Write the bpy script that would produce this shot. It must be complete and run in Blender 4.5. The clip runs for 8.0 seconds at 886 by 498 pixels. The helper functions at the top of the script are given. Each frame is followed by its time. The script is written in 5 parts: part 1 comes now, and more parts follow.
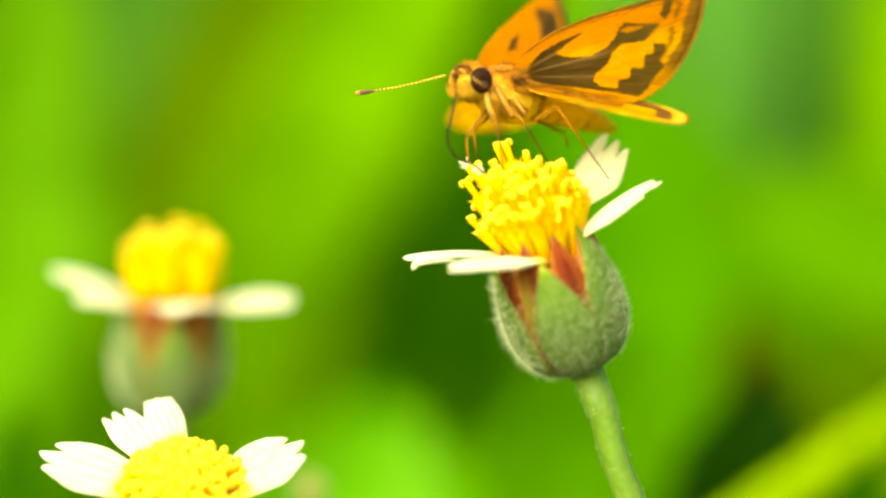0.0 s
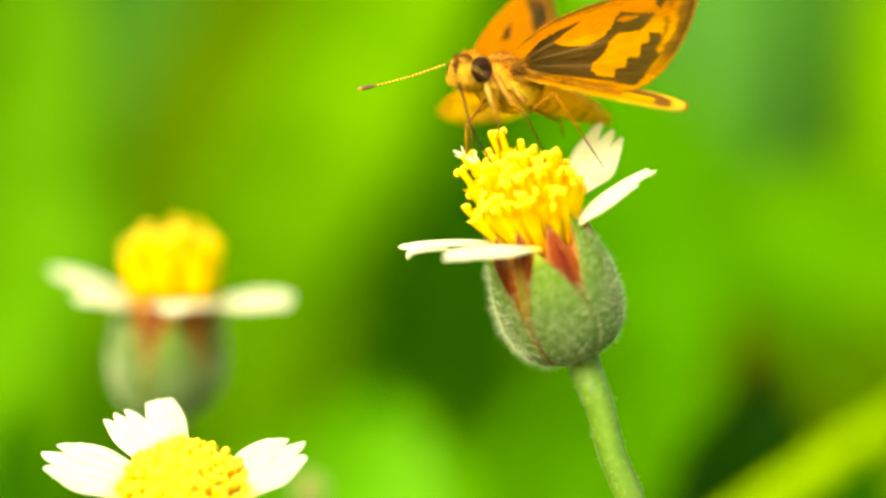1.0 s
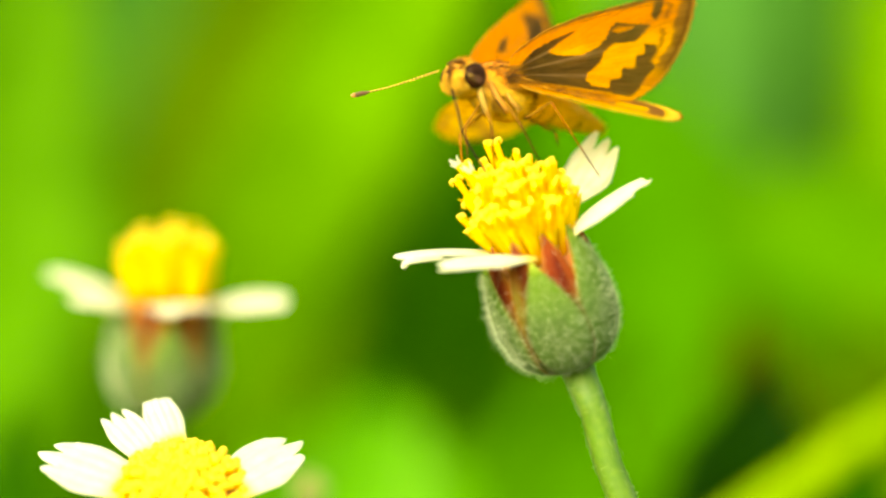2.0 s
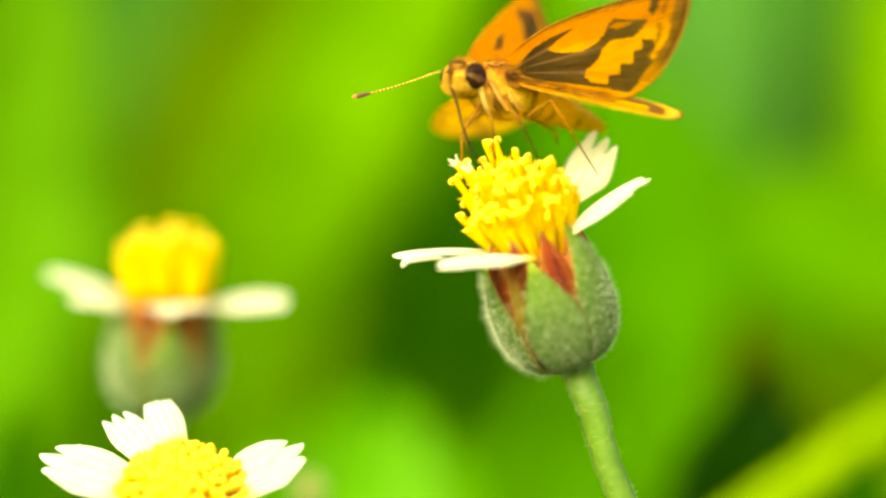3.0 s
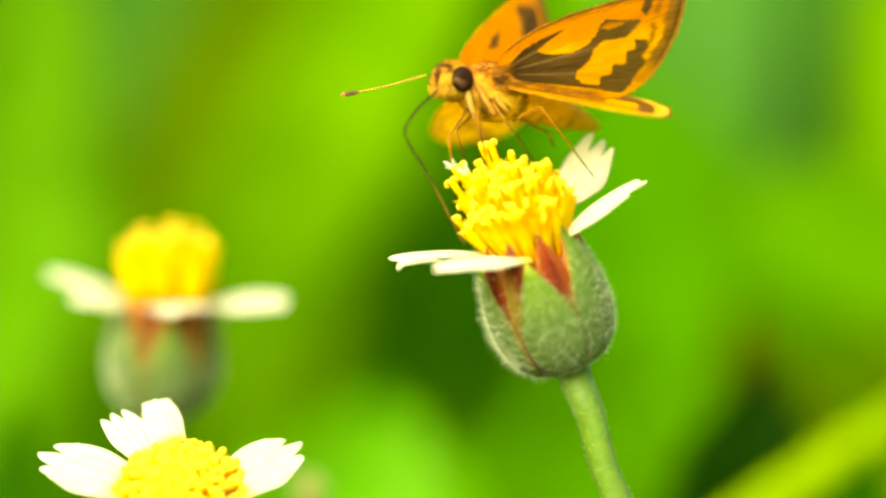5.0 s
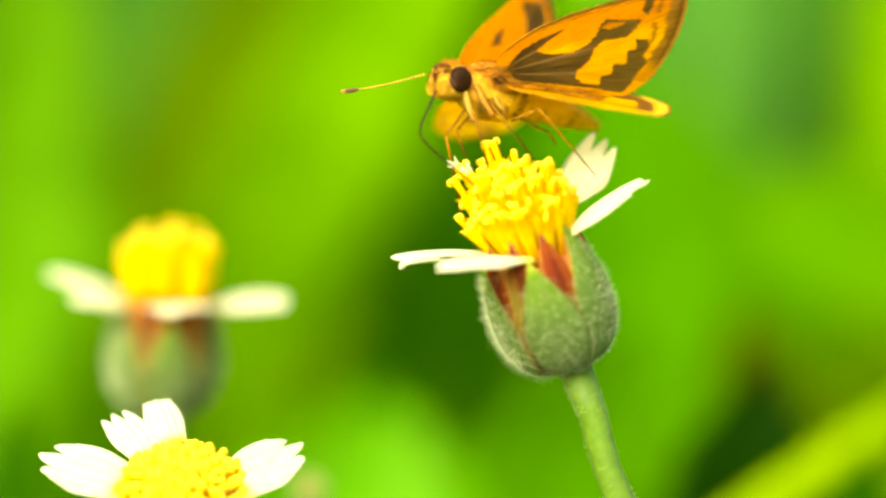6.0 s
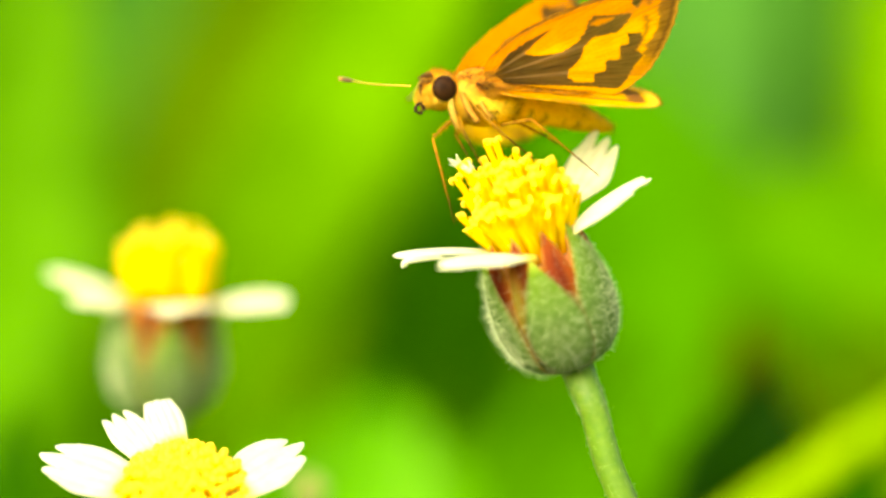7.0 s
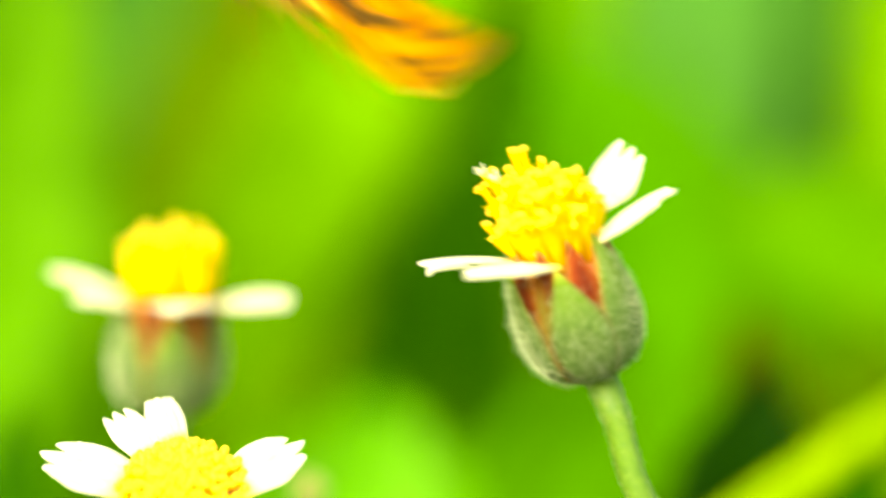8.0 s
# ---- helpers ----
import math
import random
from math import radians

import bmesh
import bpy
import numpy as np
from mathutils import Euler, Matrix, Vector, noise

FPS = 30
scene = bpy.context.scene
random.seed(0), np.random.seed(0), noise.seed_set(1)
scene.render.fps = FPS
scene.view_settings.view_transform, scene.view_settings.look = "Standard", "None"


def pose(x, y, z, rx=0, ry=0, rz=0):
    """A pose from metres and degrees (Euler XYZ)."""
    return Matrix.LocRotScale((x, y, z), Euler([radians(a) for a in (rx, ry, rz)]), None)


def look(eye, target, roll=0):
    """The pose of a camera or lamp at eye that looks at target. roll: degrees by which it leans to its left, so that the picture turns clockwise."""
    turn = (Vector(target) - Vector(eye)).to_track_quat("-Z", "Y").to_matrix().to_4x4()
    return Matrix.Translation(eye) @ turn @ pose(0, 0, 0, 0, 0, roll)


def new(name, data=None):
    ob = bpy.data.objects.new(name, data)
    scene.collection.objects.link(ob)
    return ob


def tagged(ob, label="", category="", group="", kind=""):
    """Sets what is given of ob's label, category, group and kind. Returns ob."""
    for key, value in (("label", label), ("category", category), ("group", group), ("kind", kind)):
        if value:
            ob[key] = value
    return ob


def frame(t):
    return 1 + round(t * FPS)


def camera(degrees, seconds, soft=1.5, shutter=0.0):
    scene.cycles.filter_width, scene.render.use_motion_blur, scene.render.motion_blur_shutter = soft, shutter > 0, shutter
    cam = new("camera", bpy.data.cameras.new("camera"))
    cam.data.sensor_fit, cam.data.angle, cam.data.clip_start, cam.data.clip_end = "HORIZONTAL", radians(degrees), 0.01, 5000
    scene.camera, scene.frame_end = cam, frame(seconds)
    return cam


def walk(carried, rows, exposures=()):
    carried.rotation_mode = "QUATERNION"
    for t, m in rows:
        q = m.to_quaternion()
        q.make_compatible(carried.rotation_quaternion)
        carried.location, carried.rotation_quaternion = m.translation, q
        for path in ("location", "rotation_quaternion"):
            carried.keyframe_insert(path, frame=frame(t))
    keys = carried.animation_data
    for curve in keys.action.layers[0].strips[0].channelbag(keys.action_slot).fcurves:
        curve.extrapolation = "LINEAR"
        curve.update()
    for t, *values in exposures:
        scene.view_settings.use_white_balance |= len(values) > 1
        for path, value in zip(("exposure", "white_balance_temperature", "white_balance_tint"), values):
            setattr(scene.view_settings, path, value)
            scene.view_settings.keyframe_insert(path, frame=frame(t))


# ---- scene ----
# All lengths below are in millimetres, from a point 200 mm over the soil; MM turns them into metres.
MM = 0.001
LIFT = Vector((0, 0, 200))
EYE, TARGET = (0, -0.15, 0.2), (0, 0, 0.2)
cam = camera(20, 8.0, 2.5, 0.5)
walk(cam, [(0, look(EYE, TARGET)), (8.0, look(EYE, TARGET))],
     [(0, 1.98, 8200, 2), (4.7, 1.99, 8200, 2), (6.0, 2.04, 8200, 2), (7.0, 2.14, 8200, 2), (8.0, 2.31, 8200, 2)])
cam.data.dof.use_dof = True
cam.data.dof.focus_distance = 0.1502
cam.data.dof.aperture_fstop = 8.8

# ---- daylight: bright thin overcast, high soft sun ----
SUN_EL, SUN_AZ = radians(33), radians(207)
world = bpy.data.worlds.new("sky")
scene.world = world
world.use_nodes = True
wn = world.node_tree
sky = wn.nodes.new("ShaderNodeTexSky")
sky.sky_type = "NISHITA"
sky.sun_disc = False
sky.sun_elevation, sky.sun_rotation = SUN_EL, SUN_AZ
sky.air_density, sky.dust_density = 1.0, 3.0
wn.nodes["Background"].inputs["Strength"].default_value = 0.15
wn.links.new(sky.outputs[0], wn.nodes["Background"].inputs["Color"])
sun_data = bpy.data.lights.new("sun", "SUN")
sun_data.energy, sun_data.angle, sun_data.color = 1.8, radians(50), (1.0, 0.95, 0.86)
sun = new("sun", sun_data)
sun_dir = Vector((math.sin(SUN_AZ) * math.cos(SUN_EL), math.cos(SUN_AZ) * math.cos(SUN_EL), math.sin(SUN_EL)))
sun.matrix_world = look(sun_dir * 3, (0, 0, 0))


# ---- materials ----
def surface(name, a, b, size, through_light=0.0, rough=0.5, bump=0.2, bump_size=0.0, attribute=False, gloss=0.3, stain=0.25, thin=False):
    """Colour a to b over grains of that size in mm, coarser stains, relief, and light that passes through."""
    m = bpy.data.materials.new(name)
    m.use_nodes = True
    nt = m.node_tree
    bsdf, out = nt.nodes["Principled BSDF"], nt.nodes["Material Output"]
    co = nt.nodes.new("ShaderNodeTexCoord")
    fine = nt.nodes.new("ShaderNodeTexNoise")
    fine.inputs["Scale"].default_value = 1000 / size
    fine.inputs["Detail"].default_value = 5
    nt.links.new(co.outputs["Object"], fine.inputs["Vector"])
    ramp = nt.nodes.new("ShaderNodeValToRGB")
    ramp.color_ramp.elements[0].position, ramp.color_ramp.elements[1].position = 0.32, 0.68
    ramp.color_ramp.elements[0].color, ramp.color_ramp.elements[1].color = (*a, 1), (*b, 1)
    nt.links.new(fine.outputs[0], ramp.inputs[0])
    colour = ramp.outputs[0]
    if attribute:
        at = nt.nodes.new("ShaderNodeAttribute")
        at.attribute_name = "tint"
        mul = nt.nodes.new("ShaderNodeMix")
        mul.data_type, mul.blend_type = "RGBA", "MULTIPLY"
        mul.inputs[0].default_value = 1
        nt.links.new(ramp.outputs[0], mul.inputs[6])
        nt.links.new(at.outputs["Color"], mul.inputs[7])
        colour = mul.outputs[2]
    coarse = nt.nodes.new("ShaderNodeTexNoise")
    coarse.inputs["Scale"].default_value = 170 / size
    coarse.inputs["Detail"].default_value = 3
    nt.links.new(co.outputs["Object"], coarse.inputs["Vector"])
    hsv = nt.nodes.new("ShaderNodeHueSaturation")
    rng = nt.nodes.new("ShaderNodeMapRange")
    rng.inputs[1].default_value, rng.inputs[2].default_value = 0.3, 0.7
    rng.inputs[3].default_value, rng.inputs[4].default_value = 1 - stain, 1 + stain
    nt.links.new(coarse.outputs[0], rng.inputs[0])
    nt.links.new(rng.outputs[0], hsv.inputs["Value"])
    nt.links.new(colour, hsv.inputs["Color"])
    nt.links.new(hsv.outputs[0], bsdf.inputs["Base Color"])
    bsdf.inputs["Roughness"].default_value = rough
    bsdf.inputs["Specular IOR Level"].default_value = gloss
    if bump:
        bn = nt.nodes.new("ShaderNodeTexNoise")
        bn.inputs["Scale"].default_value = 1000 / (bump_size or size * 0.5)
        nt.links.new(co.outputs["Object"], bn.inputs["Vector"])
        bp = nt.nodes.new("ShaderNodeBump")
        bp.inputs["Strength"].default_value = bump
        bp.inputs["Distance"].default_value = (bump_size or size * 0.5) * MM * 0.5
        nt.links.new(bn.outputs[0], bp.inputs["Height"])
        nt.links.new(bp.outputs[0], bsdf.inputs["Normal"])
    if through_light:
        tr = nt.nodes.new("ShaderNodeBsdfTranslucent")
        if thin:
            root = nt.nodes.new("ShaderNodeGamma")
            root.inputs[1].default_value = 0.5
            nt.links.new(hsv.outputs[0], root.inputs[0])
            nt.links.new(root.outputs[0], tr.inputs["Color"])
        else:
            nt.links.new(hsv.outputs[0], tr.inputs["Color"])
        mix = nt.nodes.new("ShaderNodeMixShader")
        mix.inputs[0].default_value = through_light
        nt.links.new(bsdf.outputs[0], mix.inputs[1])
        nt.links.new(tr.outputs[0], mix.inputs[2])
        nt.links.new(mix.outputs[0], out.inputs["Surface"])
    return m


WHITE = (1, 1, 1)
M_WING = surface("wing_scales", (0.84, 0.84, 0.84), WHITE, 0.16, 0.68, 0.6, 0.35, 0.12, True, 0.1, 0.1, True)
M_FUR = surface("insect_fur", (0.62, 0.60, 0.5), (0.84, 0.82, 0.7), 0.3, 0.5, 0.6, 0.0, 0, True, 0.2, 0.12)
M_SKIN = surface("insect_skin", (0.7, 0.7, 0.7), WHITE, 0.2, 0.0, 0.6, 0.5, 0.1, True, 0.2, 0.15)
M_ABDOMEN = surface("abdomen_skin", (0.90, 0.90, 0.90), WHITE, 0.25, 0.5, 0.6, 0.5, 0.1, True, 0.2, 0.1)
M_EYE = surface("insect_eye", (0.010, 0.004, 0.001), (0.028, 0.011, 0.003), 0.4, 0, 0.55, 0.15, 0.05, False, 0.05, 0.2)
M_LEG = surface("insect_leg", (0.17, 0.075, 0.006), (0.28, 0.13, 0.010), 0.4, 0.1, 0.6, 0.3, 0.06, True, 0.08, 0.2)
M_PROBOSCIS = surface("proboscis_skin", (0.012, 0.007, 0.004), (0.032, 0.019, 0.009), 0.3, 0, 0.6, 0.2, 0.05, True, 0.06, 0.2)
M_PETAL = surface("petal_white", (0.70, 0.71, 0.49), (0.77, 0.78, 0.60), 0.8, 0.6, 0.55, 0.25, 0.25, True, 0.25, 0.05)
M_FLORET = surface("floret_yellow", (0.86, 0.56, 0.004), (0.92, 0.67, 0.010), 0.5, 0.5, 0.45, 0.2, 0.1, True, 0.3, 0.12)
M_BRACT = surface("bract_skin", (0.84, 0.84, 0.84), WHITE, 0.5, 0.25, 0.6, 0.3, 0.12, True, 0.08, 0.15)
M_STEM = surface("stem_skin", (0.062, 0.150, 0.008), (0.098, 0.190, 0.012), 0.5, 0.15, 0.5, 0.4, 0.15, False, 0.3, 0.15)
M_HAIR = surface("plant_hair", (0.58, 0.66, 0.40), (0.74, 0.80, 0.58), 0.5, 0.6, 0.4, 0.0, 0, False, 0.4, 0.05)
M_LEAF = surface("leaf_green", (0.078, 0.21, 0.0015), (0.128, 0.30, 0.003), 9, 0.45, 0.6, 0.3, 3, True, 0.02, 0.2)
# Colour of the unseen ground, picked bright green to bounce light upward.
M_TURF = surface("meadow_turf", (0.08, 0.14, 0.015), (0.15, 0.23, 0.03), 12, 0, 0.9, 0.7, 6, False, 0.1, 0.35)


# ---- mesh helpers ----
class Geo:
    def __init__(self):
        self.v, self.f, self.c = [], [], []

    def add(self, verts, faces, tint=WHITE):
        n = len(self.v)
        self.v += [Vector(p) for p in verts]
        self.f += [[i + n for i in f] for f in faces]
        self.c += tint if isinstance(tint, list) else [tint] * len(verts)

    def mesh(self, name, material, m=Matrix(), smooth=True):
        me = bpy.data.meshes.new(name)
        me.from_pydata([tuple((m @ p) * MM) for p in self.v], [], self.f)
        at = me.color_attributes.new("tint", "FLOAT_COLOR", "POINT")
        at.data.foreach_set("color", [x for c in self.c for x in (c[0], c[1], c[2], 1.0)])
        me.polygons.foreach_set("use_smooth", [smooth] * len(me.polygons))
        me.materials.append(material)
        me.update()
        return me


def part(name, geo, material, parent, label="", m=Matrix(), origin=(0, 0, 0), kind=""):
    """One mesh under a thing; m places its points in the thing's space, origin is its joint there."""
    o = Vector(origin)
    ob = new(name, geo.mesh(name, material, Matrix.Translation(-o) @ m))
    ob.parent = parent
    ob.location = o * MM
    return tagged(ob, label, kind=kind)


def thing(name, at, label, category, group=""):
    ob = new(name)
    ob.empty_display_size = 0.002
    ob.location = (Vector(at) + LIFT) * MM
    return tagged(ob, label, category, group)


def sheet(geo, fn, nu, nv, thick, tint=None):
    """A thin solid over fn(u, v) -> point, u from -1 to 1, v from 0 to 1."""
    us = [-1 + 2 * i / nu for i in range(nu + 1)]
    vs = [j / nv for j in range(nv + 1)]
    top = [[Vector(fn(u, v)) for v in vs] for u in us]
    verts, cols = [], []
    w = nv + 1
    for side in (1, -1):
        for i in range(nu + 1):
            for j in range(w):
                a = top[min(i + 1, nu)][j] - top[max(i - 1, 0)][j]
                b = top[i][min(j + 1, nv)] - top[i][max(j - 1, 0)]
                n = a.cross(b)
                n = n.normalized() if n.length > 1e-9 else Vector((0, 0, 0))
                edge = 0.25 if i in (0, nu) or j in (0, nv) else 1.0
                verts.append(top[i][j] + n * (side * thick * 0.5 * edge))
                cols.append(WHITE if not tint else tint(us[i], vs[j], side) if side > 0 else cols[len(cols) - (nu + 1) * w])
    faces = []
    k = (nu + 1) * w
    for i in range(nu):
        for j in range(nv):
            q = [i * w + j, (i + 1) * w + j, (i + 1) * w + j + 1, i * w + j + 1]
            faces += [q, [x + k for x in reversed(q)]]
    rim = [i * w for i in range(nu + 1)] + [nu * w + j for j in range(1, w)] + [i * w + nv for i in range(nu - 1, -1, -1)] + [j for j in range(nv - 1, 0, -1)]
    for a, b in zip(rim, rim[1:] + rim[:1]):
        faces.append([b, a, a + k, b + k])
    geo.add(verts, faces, cols)


def tube(geo, pts, radii, n=8, tint=WHITE, squash=None):
    """A tapered tube with closed ends along the points; tint may be a function of the ring's number."""
    pts = [Vector(p) for p in pts]
    ref = Vector((0.31, 0.17, 0.93))
    verts, cols, faces = [], [], []
    for k, p in enumerate(pts):
        d = (pts[min(k + 1, len(pts) - 1)] - pts[max(k - 1, 0)]).normalized()
        ref = (ref - d * ref.dot(d))
        ref = ref.normalized() if ref.length > 1e-6 else d.orthogonal().normalized()
        side = d.cross(ref)
        for i in range(n):
            a = 2 * math.pi * i / n
            verts.append(p + (ref * math.cos(a) + side * math.sin(a)) * radii[k])
            cols.append(tint(k, a) if callable(tint) else tint)
    for k in range(len(pts) - 1):
        for i in range(n):
            j = (i + 1) % n
            faces.append([k * n + i, k * n + j, (k + 1) * n + j, (k + 1) * n + i])
    faces += [list(range(n - 1, -1, -1)), [(len(pts) - 1) * n + i for i in range(n)]]
    geo.add(verts, faces, cols)


def bend(pts, count):
    """A smooth line through the points, at even steps."""
    pts = [Vector(p) for p in pts]
    if len(pts) == 2:
        fine = [pts[0].lerp(pts[1], i / 40) for i in range(41)]
    else:
        ext = [pts[0] * 2 - pts[1]] + pts + [pts[-1] * 2 - pts[-2]]
        fine = []
        for a, b, c, d in zip(ext, ext[1:], ext[2:], ext[3:]):
            for i in range(24):
                t = i / 24
                fine.append(0.5 * (2 * b + (c - a) * t + (2 * a - 5 * b + 4 * c - d) * t * t + (3 * b - a - 3 * c + d) * t ** 3))
        fine.append(pts[-1])
    run = [0.0]
    for a, b in zip(fine, fine[1:]):
        run.append(run[-1] + (b - a).length)
    out, k = [], 0
    for i in range(count):
        s = run[-1] * i / (count - 1)
        while k < len(run) - 2 and run[k + 1] < s:
            k += 1
        out.append(fine[k].lerp(fine[k + 1], (s - run[k]) / max(run[k + 1] - run[k], 1e-9)))
    return out


def strand(geo, root, way, length, r, droop=0.0, tint=WHITE, rng=random):
    """One hair: a fine three-sided spike that bends a little."""
    root, way = Vector(root), Vector(way).normalized()
    sway = Vector((rng.uniform(-1, 1), rng.uniform(-1, 1), rng.uniform(-1, 1))) * 0.28 + Vector((0, 0, -droop))
    pts = [root - way * 0.02, root + way * length * 0.5 + sway * length * 0.12, root + way * length + sway * length * 0.45]
    side = way.orthogonal().normalized()
    other = way.cross(side)
    verts = []
    for p, k in zip(pts[:2], (1, 0.75)):
        verts += [p + (side * math.cos(a) + other * math.sin(a)) * r * k for a in (0, 2.1, 4.2)]
    verts.append(pts[2])
    faces = [[0, 1, 4, 3], [1, 2, 5, 4], [2, 0, 3, 5], [3, 4, 6], [4, 5, 6], [5, 3, 6]]
    geo.add(verts, faces, tint)


def mixed(a, b, t):
    t = min(1, max(0, t))
    return tuple(x + (y - x) * t for x, y in zip(a, b))


def ease(x, a, b):
    t = min(1, max(0, (x - a) / (b - a)))
    return t * t * (3 - 2 * t)


def table(x, rows):
    """Smooth value at x from rows of (x, value)."""
    xs, ys = [r[0] for r in rows], [r[1] for r in rows]
    return float(np.interp(x, xs, ys))


# ---- ground ----
def make_ground():
    g = Geo()
    edges = [-60000, -8000, -1500, -500, -250, 0, 250, 500, 1500, 8000, 60000]
    verts = []
    for y in edges:
        for x in edges:
            far = max(abs(x), abs(y))
            verts.append((x, y, 3 * noise.noise((x * 0.004, y * 0.004, 0)) if far < 5000 else 0))
    n = len(edges)
    faces = [[j * n + i, j * n + i + 1, (j + 1) * n + i + 1, (j + 1) * n + i] for j in range(n - 1) for i in range(n - 1)]
    g.add(verts, faces)
    ob = new("ground", g.mesh("ground", M_TURF))
    tagged(ob, "unseen short green turf, bright to bounce light up under the meadow plants", "ground", kind="structure")


make_ground()
GROUND = -200.0


# ---- leaves behind the flowers ----
def leaf_geo(geo, pts, width, tint, fold=0.25, nu=6, nv=22, tip=10.0, ripple=0.03):
    line = bend(pts, nv + 1)

    def fn(u, v):
        k = min(nv, max(0, round(v * nv)))
        p = line[k]
        d = (line[min(k + 1, nv)] - line[max(k - 1, 0)]).normalized()
        side = d.cross(Vector((0, -1, 0.35))).normalized()
        up = side.cross(d)
        w = width * 0.5 * (0.12 + 0.88 * ease(v, 0, 0.3)) * (1 - v ** (tip * 2.5)) + 0.15
        return p + side * (u * w) + up * (abs(u) * w * fold + ripple * width * math.sin(v * 17 + u * 2))

    def col(u, v, s):
        rib = 1 + 0.35 * max(0, 1 - abs(u) * 5)
        vein = 1 + 0.07 * math.sin(v * 60 + abs(u) * 9)
        return tuple(c * rib * vein for c in tint)

    sheet(geo, fn, nu, nv, 0.5, col)


def make_leaf(name, pts, width, tint, label, category="plant", fold=0.25, tip=10.0):
    base = Vector((pts[0][0], pts[0][1], GROUND))
    ob = thing(name, base, label, category, "leaves behind the flowers")
    pts = [Vector(p) - base for p in pts]
    g = Geo()
    leaf_geo(g, pts, width, tint, fold, tip=tip)
    part("blade", g, M_LEAF, ob)
    g = Geo()
    tube(g, [p + Vector((0, -0.3, 0)) for p in bend(pts, 23)], [width * 0.03 * (1 - 0.85 * k / 22) + 0.25 for k in range(23)], 8, tuple(c * 1.2 for c in tint))
    part("midrib", g, M_LEAF, ob, "paler midrib")
    return ob


# Leaf tints; the last and darkest paints the shaded hollows between the leaves.
BRIGHT, MID, HOLLOW_SHADE = (1.0, 1.0, 0.5), (0.6, 0.75, 0.5), (0.12, 0.27, 0.2)


